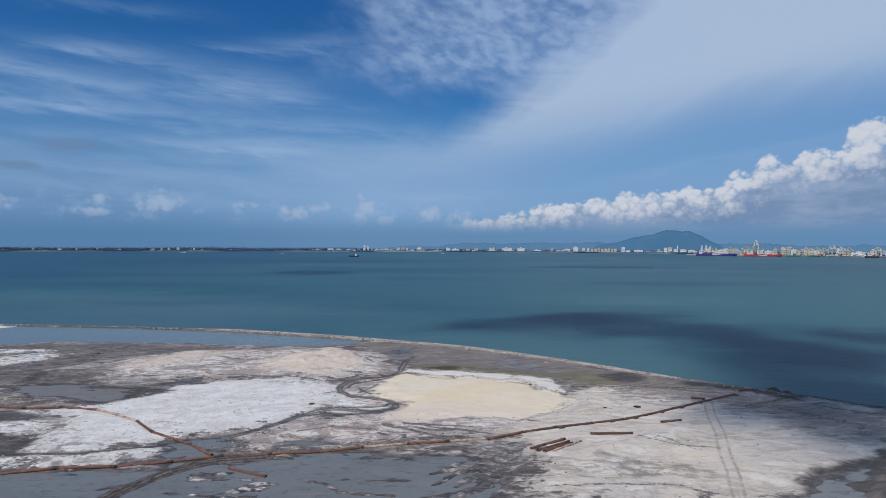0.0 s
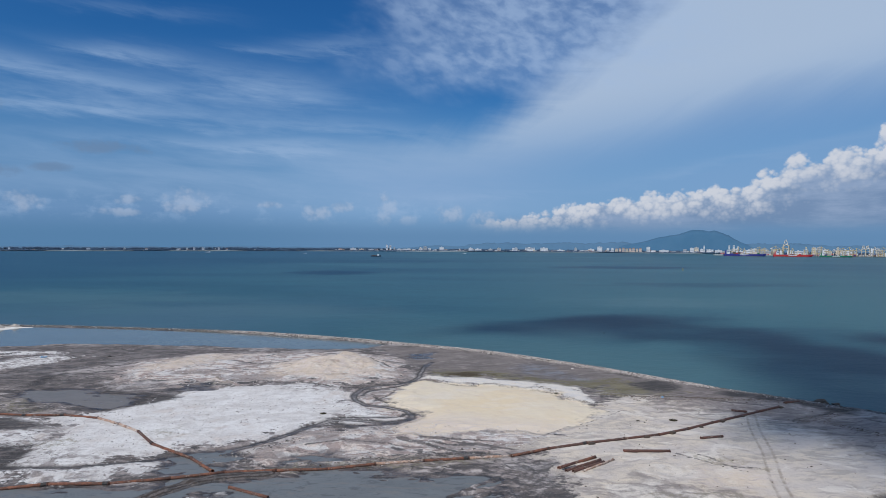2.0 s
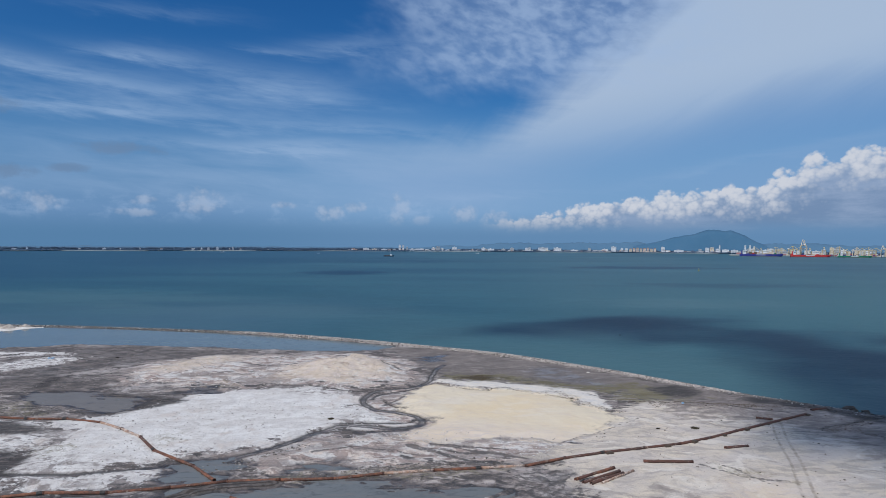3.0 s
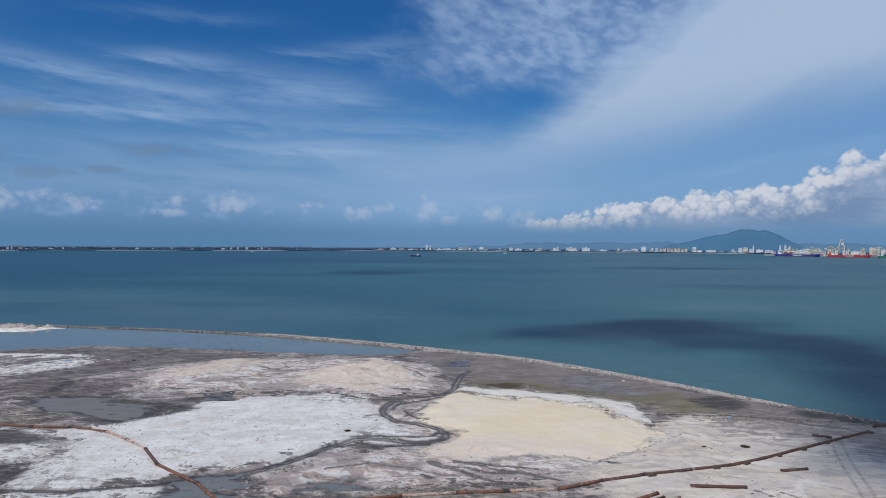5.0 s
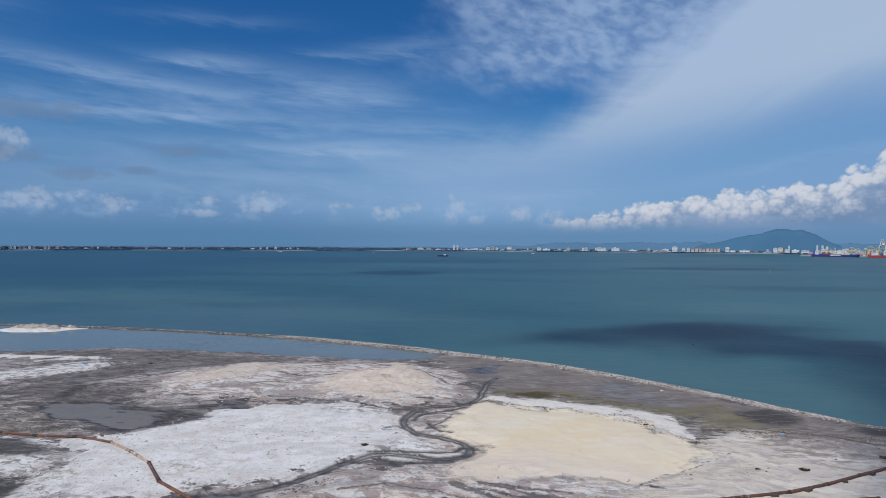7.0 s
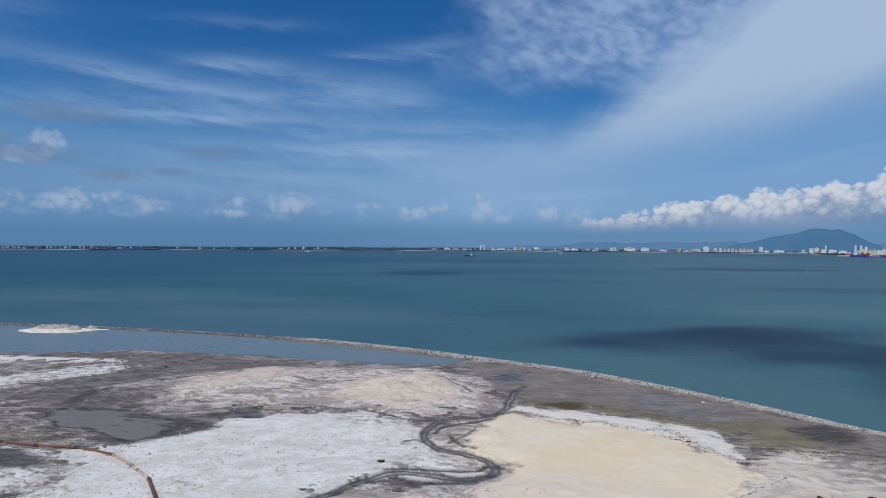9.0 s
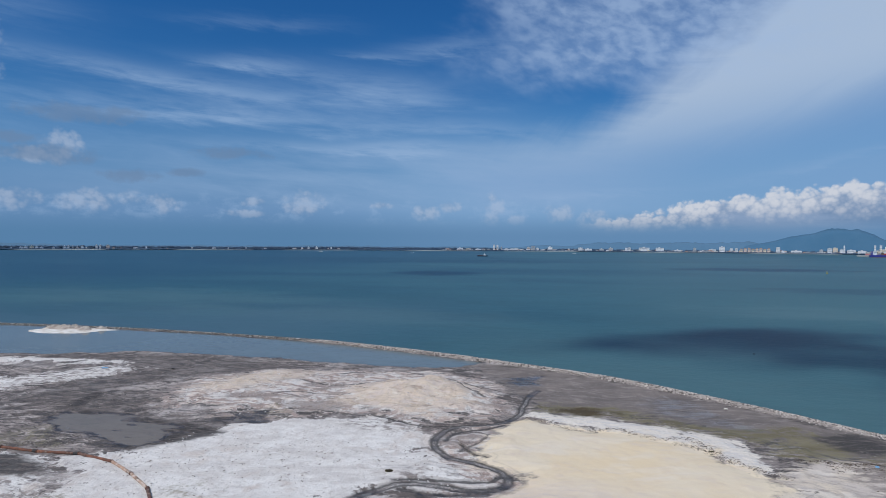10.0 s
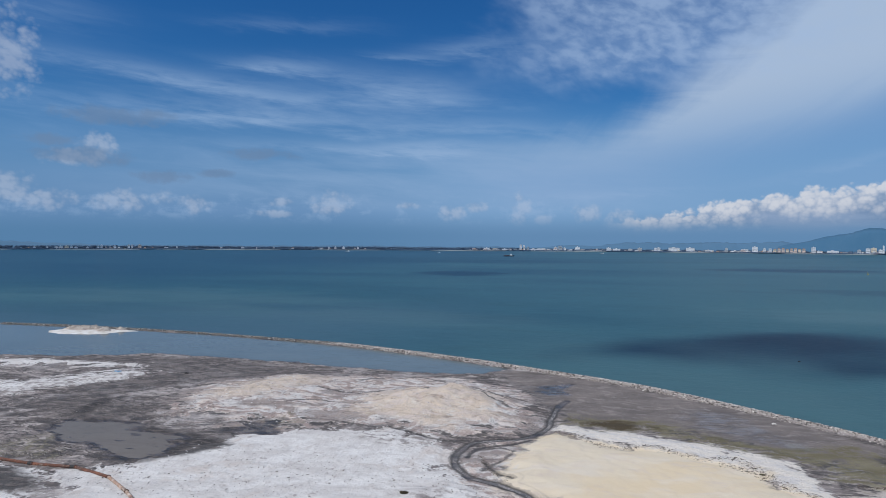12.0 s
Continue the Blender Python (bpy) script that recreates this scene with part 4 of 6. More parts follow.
    tread = smooth01(2.6, 1.0, f["churn"]) * (0.8 + rough_noise(gx, gy, 0.9, 3) * 1.6)
    tread = np.maximum(tread, 0.5 * smooth01(1.1, 0.3, f["fan"]) * (0.8 + rough_noise(gx, gy, 0.7, 4) * 2.2))
    for k, q in enumerate(POOLS):
        d = region(x, y, q) - (0.0 if k else 2.0) + wob * (0.55 if k else 0.45) + ragged * (9.0 if k else 15.0)
        deep = smooth01(-6.0, 4.0, d)
        isles = np.clip(rough_noise(gx * 0.5, gy * 1.3, 0.14, 5, 0.62) - (0.13 if k == 1 else 0.10), 0, 1) * (2.6 if k else 1.2)
        z = z * (1 - deep) + (POOL_Z - 0.13 + isles + ragged * 0.26 + 0.68 * tread) * deep
    # trodden, rutted tracks that rise out of the pools
    rut = smooth01(3.2, 2.0, f["churn"])
    z = np.maximum(z, POOL_Z - 0.5 + rut * (0.66 + 0.14 * np.cos((f["churn"] - 1.2) * 3.4) + rough_noise(gx, gy, 0.7, 4) * 0.5))
    for q in ISLES:
        z = np.maximum(z, POOL_Z - 0.3 + 0.52 * smooth01(-2.5, 1.5, region(x, y, q) + ragged * 7.0))
    for q in SHALLOWS:
        deep = smooth01(-4.0, 4.0, region(x, y, q) + wob * 0.5 + ragged * 8.0)
        z = z * (1 - deep) + (POOL_Z + 0.005 + rough_noise(x, y, 0.4, 4, 0.6) * 0.14) * deep
    deep = smooth01(-7.0, 2.0, region(x, y, LAGOON) + wob * 0.15)
    z = z * (1 - deep) + (POOL_Z - 0.5) * deep
    # bund and the slope down into the sea
    x, y = gx, gy
    land = region(x, y, LAND)
    d = np.abs(land + rough_noise(x, y, 0.12, 3) * 1.6)
    size = (0.30 + 0.55 * smooth01(120, 60, x)) * (0.62 + 0.38 * smooth01(-190, -110, x))
    z = np.maximum(z, POOL_Z - 0.6 + size * 1.9 * smooth01(4.6, 1.0, d))
    out = smooth01(0.5, -11, land + wob * 0.12)
    z = z * (1 - out) - 4.0 * out
    f["land"] = land
    # low ground closes the view far behind
    return z, f


def make_ground():
    xs = np.concatenate([-np.geomspace(5200, 420, 26)[:-1], stretched([(-420, -290, 3.0), (-290, -170, 1.0), (-170, 130, 0.55), (130, 175, 0.9), (175, 230, 3)]), np.geomspace(235, 5200, 26)])
    ys = np.concatenate([-np.geomspace(5200, 60, 20), stretched([(-40, 96, 8.0), (96, 124, 2.0), (124, 250, 0.55), (250, 345, 0.8), (345, 420, 1.5)]), np.geomspace(424, 4990, 26)])
    gx, gy = np.meshgrid(xs, ys)
    x, y = gx.ravel(), gy.ravel()
    z, f = ground_height(x, y)
    nx, ny = len(xs), len(ys)
    i = (np.arange(ny - 1)[:, None] * nx + np.arange(nx - 1)[None]).ravel()
    faces = np.stack([i, i + 1, i + 1 + nx, i + nx], 1).astype(np.int32)
    me = bpy.data.meshes.new("ground")
    me.vertices.add(len(x))
    me.vertices.foreach_set("co", np.stack([x, y, z], 1).astype(np.float32).ravel())
    me.loops.add(faces.size)
    me.loops.foreach_set("vertex_index", faces.ravel())
    me.polygons.add(len(faces))
    me.polygons.foreach_set("loop_start", np.arange(0, faces.size, 4, dtype=np.int32))
    me.update(calc_edges=True)
    me.shade_smooth()
    for name, v in f.items():
        me.attributes.new(name, "FLOAT", "POINT").data.foreach_set("value", np.clip(v, -400, 400).astype(np.float32))
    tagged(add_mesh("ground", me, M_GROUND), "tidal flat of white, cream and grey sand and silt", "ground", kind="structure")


make_ground()


def grid_sheet(name, xs, ys, z, keep=None):
    gx, gy = np.meshgrid(xs, ys)
    ok = keep(gx, gy) if keep else np.ones(gx.shape, bool)
    nx = len(xs)
    verts = [(float(a), float(b), z) for a, b in zip(gx.ravel(), gy.ravel())]
    faces = [(j * nx + i, j * nx + i + 1, (j + 1) * nx + i + 1, (j + 1) * nx + i) for j in range(len(ys) - 1) for i in range(nx - 1)
             if ok[j, i] and ok[j + 1, i] and ok[j, i + 1] and ok[j + 1, i + 1]]
    me = mesh_from(name, verts, faces)
    bm = bmesh.new()
    bm.from_mesh(me)
    bmesh.ops.delete(bm, geom=[v for v in bm.verts if not v.link_faces], context="VERTS")
    bm.to_mesh(me)
    bm.free()
    return me


def make_water():
    xs = np.concatenate([-np.geomspace(4990, 420, 14)[:-1], np.arange(-420, 520, 20.0), np.geomspace(530, 4990, 14)])
    ys = np.concatenate([[-900, -500, -200], np.arange(-40, 460, 20.0), np.geomspace(470, 4990, 20)])
    me = grid_sheet("sea", xs, ys, SEA_Z, lambda x, y: region(x, y, LAND) < 45)
    tagged(add_mesh("sea", me, M_SEA), "calm teal sea with cloud shadows painted as darker patches", "sea", kind="structure")
    xs, ys = np.arange(-900, 160, 3.0), np.arange(60, 412, 3.0)
    near = lambda x, y: ((y < 262) & (x > -300)) | (x > -22)
    me = grid_sheet("lagoon_water", xs, ys, POOL_Z, lambda x, y: (region(x, y, LAND) > 0.3) & ~near(x, y))
    tagged(add_mesh("lagoon_water", me, M_LAGOON), "still grey-blue water in the lagoon behind the bund", "water", kind="structure")
    pond = lambda x, y: (x < -86) & (y > 194) & (x > -300)
    me = grid_sheet("pond_water", xs, ys, POOL_Z, lambda x, y: near(x, y) & pond(x, y + 3))
    tagged(add_mesh("pond_water", me, M_POND), "still brown-grey water in a shallow pond", "water", kind="structure")
    me = grid_sheet("pool_water", xs, ys, POOL_Z, lambda x, y: (region(x, y, LAND) > 0.3) & near(x, y) & ~pond(x, y - 0.1))
    tagged(add_mesh("pool_water", me, M_POOL), "still grey silty water in shallow pools", "water", kind="structure")


make_water()


def height_at(x, y):
    return float(ground_height(np.array([float(x)]), np.array([float(y)]))[0][0])


def heights(x, y):
    return ground_height(np.asarray(x, float), np.asarray(y, float))[0]


# ---- scattered stones, clods and driftwood ----
ICO_V = [(0, -0.53, 0.85), (0, 0.53, 0.85), (0, -0.53, -0.85), (0, 0.53, -0.85), (-0.85, 0, 0.53), (0.85, 0, 0.53), (-0.85, 0, -0.53), (0.85, 0, -0.53),
         (-0.53, 0.85, 0), (0.53, 0.85, 0), (-0.53, -0.85, 0), (0.53, -0.85, 0)]
ICO_F = [(0, 5, 1), (0, 1, 4), (2, 3, 7), (2, 6, 3), (8, 1, 9), (8, 9, 3), (10, 11, 0), (10, 2, 11), (4, 8, 6), (4, 6, 10), (5, 7, 9), (5, 11, 7),
         (0, 4, 10), (0, 11, 5), (1, 8, 4), (1, 5, 9), (2, 10, 6), (2, 7, 11), (3, 6, 8), (3, 9, 7)]


def scatter(name, xyz, sizes, mat, rnd, long=(1.0, 1.0), flat=0.7, turn=None):
    """Many uneven lumps in one mesh; long: stretch along their own length."""
    n = len(xyz)
    base = np.array(ICO_V)
    v = base[None] * (1 + (rnd.random((n, 12, 1)) - 0.5) * 0.7)
    st = long[0] + rnd.random(n) * (long[1] - long[0])
    v = v * np.stack([st, np.ones(n), np.full(n, flat)], 1)[:, None] * np.asarray(sizes)[:, None, None]
    a = rnd.random(n) * 6.283 if turn is None else np.asarray(turn)
    c, s = np.cos(a)[:, None], np.sin(a)[:, None]
    w = np.stack([v[..., 0] * c - v[..., 1] * s, v[..., 0] * s + v[..., 1] * c, v[..., 2]], -1) + np.asarray(xyz)[:, None]
    f = (np.array(ICO_F)[None] + 12 * np.arange(n)[:, None, None]).reshape(-1, 3)
    return add_mesh(name, mesh_from(name, w.reshape(-1, 3).tolist(), f.tolist()), mat)


def along(points, n, spread, rnd, n_sub=6):
    """n places along a line, strayed sideways."""
    p = np.array([(q.x, q.y) for q in spline(points, n_sub)])
    seg = np.r_[0, np.cumsum(np.hypot(*np.diff(p, axis=0).T))]
    s = rnd.random(n) * seg[-1]
    x, y = np.interp(s, seg, p[:, 0]), np.interp(s, seg, p[:, 1])
    dx, dy = np.interp(s + 0.5, seg, p[:, 0]) - np.interp(s - 0.5, seg, p[:, 0]), np.interp(s + 0.5, seg, p[:, 1]) - np.interp(s - 0.5, seg, p[:, 1])
    k = np.hypot(dx, dy) + 1e-9
    off = rnd.normal(0, 1, n) * spread
    return x - dy / k * off, y + dx / k * off, np.arctan2(dy, dx)


def make_rubble():
    rnd = np.random.default_rng(21)
    for name, line, n, mat, spread, big, label in (
            ("rubble_bund", BUND[5:13], 17000, M_STONE, 1.35, 0.34, "low bund of pale broken stone along the shore"),
            ("rubble_bund", BUND[2:6], 8000, M_STONE_BROWN, 1.2, 0.36, "low bund of brown and grey broken stone beside the lagoon"),
            ("shore_stones", [(px + 1.9, py + 1.7) for px, py in BUND[5:13]], 1500, M_STONE_BROWN, 0.7, 0.40, "dark wet stones along the sea side of the bund"),
            ("shore_stones", BUND[12:17], 1800, M_STONE_BROWN, 1.8, 0.35, "scattered dark stones at the water's edge")):
        x, y, a = along(line, n, spread, rnd)
        size = 0.13 + rnd.random(n) ** 2.5 * big
        size *= 1 - 0.35 * smooth01(10, 70, x)
        z = heights(x, y) + size * 0.30
        tagged(scatter(name, np.stack([x, y, z], 1), size, mat, rnd, (0.9, 1.5), 0.75), label, "stones", kind="stuff")


make_rubble()


def make_litter():
    rnd = np.random.default_rng(5)
    for line, n, spread in (([(-15, 261), (-8, 257), (0, 250), (10, 254), (16, 249), (22, 247), (29, 249), (33, 241), (37, 232)], 420, 1.1),
                            ([(24, 244), (30, 241), (34, 234), (41, 228), (47, 222)], 160, 1.0),
                            ([(99, 206), (109, 211), (122, 221), (128, 224)], 280, 1.9),
                            ([(108, 207), (116, 197), (118, 193), (123, 189), (120, 181), (117, 176)], 230, 1.4),
                            ([(58, 233), (76, 233), (97, 234), (107, 232), (125, 230), (134, 220), (146, 204)], 760, 2.4), ([(52, 238), (62, 236), (76, 238), (92, 233)], 260, 0.8),
                            ([(-32, 236), (-28, 227), (-24, 219)], 50, 0.7)):
        n = int(n * 3.6)
        x, y, a = along(line, n, spread * 0.8, rnd)
        size = 0.022 + rnd.random(n) ** 3 * 0.07
        z = heights(x, y) + size * 0.4
        ob = scatter("driftwood", np.stack([x, y, z], 1), size, M_DRIFT, rnd, (1.5, 7.0), 0.7, a + rnd.normal(0, 0.7, n))
        tagged(ob, "line of dark driftwood and dry weed left by the tide", "driftwood", kind="stuff")
    # spoil thrown up beside the pipes
    for line, n, spread in (([(-26, 166), (-14, 169.5), (-4, 171), (8, 174)], 700, 1.7), ([(-64, 167), (-57, 170), (-50, 176), (-44, 184)], 320, 1.6), ([(-40, 163), (-28, 166), (-18, 168)], 260, 1.2)):
        x, y, a = along(line, n, spread, rnd)
        size = 0.06 + rnd.random(n) ** 4 * 0.28
        ob = scatter("spoil", np.stack([x, y, heights(x, y) + size * 0.2], 1), size, M_CLOD, rnd, (0.9, 1.7), 0.6)
        tagged(ob, "low bank of grey-brown clods thrown up beside the pipe", "spoil", kind="stuff")
    # loose clods on the sand
    for name, area, n, mat, top, label in (("clods", WHITE, 1700, M_CLOD_PALE, 0.20, "small pale clods strewn over white sand"),
                                           ("clods", WHITE, 1100, M_DRIFT, 0.10, "small dark scraps strewn over white sand"),
                                           ("clods", MIXED, 1400, M_CLOD_PALE, 0.24, "pale clods on mixed pale sand"),
                                           ("clods", [(-170, 206), (-165, 262), (-135, 262), (-120, 244), (-140, 240), (-158, 226)], 900, M_CLOD, 0.14, "grey clods strewn over bare silt"),
                                           ("clods", [(-66, 172), (-42, 194), (-14, 200), (24, 196), (20, 180), (-20, 172), (-46, 164)], 900, M_CLOD_PALE, 0.20, "pale clods over silt beside the pipeline"),
                                           ("clods", BEACH, 500, M_DRIFT, 0.20, "small dark scraps strewn over beach sand"),
                                           ("clods", [(-160, 205), (-150, 226), (-138, 216), (-120, 208), (-136, 204)], 700, M_CLOD, 0.22, "brown clods on a rough bank beside the pond")):
        pts = np.array(area)
        x = pts[:, 0].min() + rnd.random(n * 4) * np.ptp(pts[:, 0])
        y = pts[:, 1].min() + rnd.random(n * 4) * np.ptp(pts[:, 1])
        ok = np.flatnonzero((region(x, y, area) > 1.0) & (rough_noise(x, y, 0.06, 3) > -0.08))[:n]
        x, y = x[ok], y[ok]
        size = 0.04 + rnd.random(len(x)) ** 5 * top
        z = heights(x, y) + size * 0.3
        tagged(scatter(name, np.stack([x, y, z], 1), size, mat, rnd, (0.9, 2.0), 0.6), label, "clods", kind="stuff")


make_litter()


# ---- dredging pipes ----
def tube(length, r, wall=0.035, seg=18):
    """An open steel pipe along +x, with a wall and an inside."""
    bm = bmesh.new()
    rings = []
    n = max(2, int(length / 2.4))
    prof = [(length * i / n, r * (1 + 0.012 * math.sin(i * 2.1))) for i in range(n + 1)] + [(length, r - wall), (0, r - wall)]
    for px, pr in prof:
        rings.append([bm.verts.new((px, pr * math.cos(6.2832 * k / seg), pr * math.sin(6.2832 * k / seg))) for k in range(seg)])
    rings.append(rings[0])
    for a, b in zip(rings[:-1], rings[1:]):
        for k in range(seg):
            bm.faces.new((a[k], b[k], b[(k + 1) % seg], a[(k + 1) % seg]))
    bmesh.ops.recalc_face_normals(bm, faces=bm.faces)
    return bm


def collar(x0, x1, r0, r1, seg=18):
    """A ring from r0 to r1 that sits round a pipe."""
    bm = bmesh.new()
    c = min(0.08, 0.25 * (x1 - x0))
    prof = [(x0, r0), (x0, r1 - c * 0.4), (x0 + c, r1), (x1 - c, r1), (x1, r1 - c * 0.4), (x1, r0)]
    rings = [[bm.verts.new((px, pr * math.cos(6.2832 * k / seg), pr * math.sin(6.2832 * k / seg))) for k in range(seg)] for px, pr in prof]
    rings.append(rings[0])
    for a, b in zip(rings[:-1], rings[1:]):
        for k in range(seg):
            bm.faces.new((a[k], b[k], b[(k + 1) % seg], a[(k + 1) % seg]))
    bmesh.ops.recalc_face_normals(bm, faces=bm.faces)
    return bm


def pipe_pose(a, b):
    a, b = Vector(a), Vector(b)
    d = (b - a).normalized()
    s = Vector((0, 0, 1)).cross(d).normalized()
    rot = Matrix((d, s, d.cross(s))).transposed().to_4x4()
    return Matrix.Translation(a) @ rot, (b - a).length


def fit_pipe(name, a, b, r, mat, parent, ends=(1, 1), label="", sleeve=None):
    m, length = pipe_pose(a, b)
    ob = part(name, tube(length - 0.03, r), mat, parent, label, True)
    ob.matrix_basis = (parent.matrix_basis.inverted() if parent else Matrix()) @ m
    for k, x in ((0, 0.02), (1, length - 0.17)):
        if ends[k]:
            part("flange", collar(x, x + 0.12, r, r + 0.11), M_RUST_DARK, ob, "rusty bolted flange")
    if sleeve:
        part("sleeve", collar(length - sleeve, length - 0.2, r, r + 0.09), M_RUBBER, ob, "black rubber coupling")
    return ob


def rest(x, y, r, sink=0.15):
    return max(height_at(x, y), POOL_Z - 0.25) + r - sink


def pipe_run(name, label, joints, r, mats, sleeves=(), sink=0.15):
    """A line of pipe sections from joint to joint."""
    x0, y0 = joints[0]
    run = thing(name, pose(x0, y0, rest(x0, y0, r, sink)), label, "pipeline")
    pts = [(x, y, rest(x, y, r, sink)) for x, y in joints]
    for i, (a, b) in enumerate(zip(pts[:-1], pts[1:])):
        fit_pipe("pipe_section", a, b, r, mats[i % len(mats)] if len(mats) < len(pts) - 1 else mats[i], run, (1, 1), "", 1.3 if i in sleeves else None)
    return run


PIPE_R = 0.37
MAIN = [(-139, 133), (-126.5, 137), (-114, 141), (-102, 145.4), (-90.2, 149), (-77.2, 150.2), (-65.5, 154.2), (-54.5, 158.2), (-43, 159.6), (-31.5, 162),
        (-20.5, 165.3), (-9, 167.8), (2, 170), (12.5, 172.3), (22.5, 177.2), (33, 182), (44, 186.4), (54.5, 190.8), (64.5, 196.8), (74, 203.4), (83.5, 210), (93, 217), (103, 223.6)]
pipe_run("dredge_pipeline", "long rusty brown steel dredging pipeline lying across the flat", MAIN, PIPE_R, [M_RUST] * 10 + [M_RUST_PALE, M_RUST, M_RUST_PALE, M_RUST] + [M_RUST_DARK] * 8, (2, 3, 4, 11, 14))
BRANCH = [(-179, 206), (-167, 204.5), (-155.5, 203.4), (-144, 203), (-132.7, 202.3), (-121.2, 203.0), (-108.4, 198.9), (-98.5, 192.8), (-89.4, 186.1), (-80.2, 175.6), (-66.6, 167.9), (-57.6, 158.8)]
pipe_run("branch_pipeline", "curved rusty orange and faded pipeline joining the main line", BRANCH, PIPE_R,
         [M_RUST, M_RUST, M_RUST, M_RUST, M_RUST, M_RUST, M_RUST_PALE, M_RUST_PALE, M_RUST_DARK, M_RUST, M_RUST], (2, 3, 4, 8))


def loose_pipe(a, b, mat, label, r=PIPE_R, lift=0.0, ends=(1, 1), group="loose pipes"):
    (ax, ay), (bx, by) = a, b
    p, q = (ax, ay, rest(ax, ay, r, 0.10) + lift), (bx, by, rest(bx, by, r, 0.10) + lift)
    m, length = pipe_pose(p, q)
    ob = thing("steel_pipe", m, label, "pipe", group)
    part("barrel", tube(length, r), mat, ob, "", True)
    part("lining", collar(0.5, length - 0.5, r - 0.10, r - 0.036), M_INSIDE, ob, "dark inside of the pipe")
    for k, x in ((0, 0.02), (1, length - 0.16)):
        if ends[k]:
            part("flange", collar(x, x + 0.12, r, r + 0.05), M_RUST_DARK, ob, "rusty flange")
    return ob


loose_pipe((-50.4, 150.0), (-40.2, 144.8), M_RUST, "orange rusty pipe half sunk in a silty pool")
loose_pipe((41.2, 176.1), (53.0, 176.3), M_RUST_DARK, "dark rusty pipe lying alone on pale sand")
loose_pipe((64.8, 187.8), (71.6, 190.1), M_RUST_DARK, "short dark pipe lying alone on pale sand")
loose_pipe((85.6, 218.4), (89.8, 216.6), M_RUST_DARK, "short dark pipe stub beside the pipeline end", 0.36)
loose_pipe((107.2, 228.8), (113.5, 231.8), M_RUST_DARK, "dark pipe stub among stones near the water", 0.36)
loose_pipe((22.9, 163.4), (33.1, 171.0), M_RUST, "rusty pipe in a small heap on the sand", group="heaped pipes")
loose_pipe((24.4, 161.6), (33.9, 168.9), M_RUST_DARK, "dark rusty pipe in a small heap on the sand", group="heaped pipes")
loose_pipe((25.9, 160.7), (34.4, 167.2), M_RUST_DARK, "dark dented pipe in a small heap on the sand", 0.42, group="heaped pipes")
loose_pipe((28.2, 160.9), (37.2, 169.6), M_RUST_PALE, "pale flaking thin pipe in a small heap on the sand", 0.28, group="heaped pipes")
loose_pipe((23.6, 162.6), (27.0, 165.0), M_RUST_DARK, "short pipe stub in a small heap on the sand", 0.30, 0.55, group="heaped pipes")


def support_and_shade_blocks():
    """Timber wedges that hold the seaward half of the main line off the sand, and dark stand-ins for its shadow."""
    run = bpy.data.objects["dredge_pipeline"]
    rnd = random.Random(2)
    for (x, y), (x2, y2) in zip(MAIN[13:-1], MAIN[14:]):
        for t in (rnd.random(),) if rnd.random() < 0.75 else ():
            px, py = x + (x2 - x) * t, y + (y2 - y) * t
            a = math.degrees(math.atan2(y2 - y, x2 - x))
            w, h = 0.4 + 0.9 * rnd.random(), 0.3 + 0.3 * rnd.random()
            ob = part("support_shade_block", block(-w, w, -1.25, 0.1, -0.3, h, top=0.75), M_DRIFT, run, "dark timber wedge under the pipe, also standing in for its shadow")
            ob.matrix_basis = run.matrix_basis.inverted() @ pose(px, py, height_at(px, py), 0, 0, a + rnd.uniform(-15, 15))


support_and_shade_blocks()


# ---- single things on the flat ----
def sand_pile():
    """A low white apron in the lagoon with rough tipped heaps on it."""
    rnd = np.random.default_rng(3)
    pile = thing("sand_pile", pose(-296, 396, POOL_Z + 0.05, 0, 0, 8), "heap of dumped white sand in the lagoon beside the bund", "sand pile")
    xs, ys = np.linspace(-34, 46, 120), np.linspace(-24, 14, 70)
    gx, gy = np.meshgrid(xs, ys)
    wob = rough_noise(gx, gy, 0.12, 3) * 0.5
    apron = 0.75 * np.exp(-(((gx + 2) / 21) ** 2 + ((gy + 4) / 12) ** 2 + wob).clip(0) ** 3)
    apron += 0.45 * np.exp(-(((gx - 20) / 10) ** 2 + ((gy - 1) / 3) ** 2)) - 0.30
    heap = np.full(gx.shape, -1.0)
    for _ in range(16):
        cx, cy, h = rnd.normal(-2, 5.5), rnd.normal(2.0, 2.0), 0.8 + 2.0 * rnd.random()
        heap = np.maximum(heap, h + 0.6 - 0.60 * np.hypot(gx - cx + rough_noise(gx + 9, gy, 0.4, 3) * 2.5, (gy - cy + rough_noise(gx, gy + 8, 0.4, 3) * 2) * 1.1))
    heap += rough_noise(gx + 90, gy + 40, 0.55, 4, 0.7) * 1.3
    nx = len(xs)
    for name, z, floor, mat, label in (("apron", apron, -0.22, M_PILE, "smooth white sand apron"), ("tipped_load", heap, 0.25, M_HEAP, "rough beige tipped sand")):
        keep = [(j * nx + i, j * nx + i + 1, (j + 1) * nx + i + 1, (j + 1) * nx + i) for j in range(len(ys) - 1) for i in range(nx - 1) if z[j:j + 2, i:i + 2].max() > floor]
        verts = [(float(a), float(b), float(max(c, floor - 0.4))) for a, b, c in zip(gx.ravel(), gy.ravel(), z.ravel())]
        add_mesh(name, mesh_from(name, verts, keep, name == "apron"), mat, pile, label)


sand_pile()


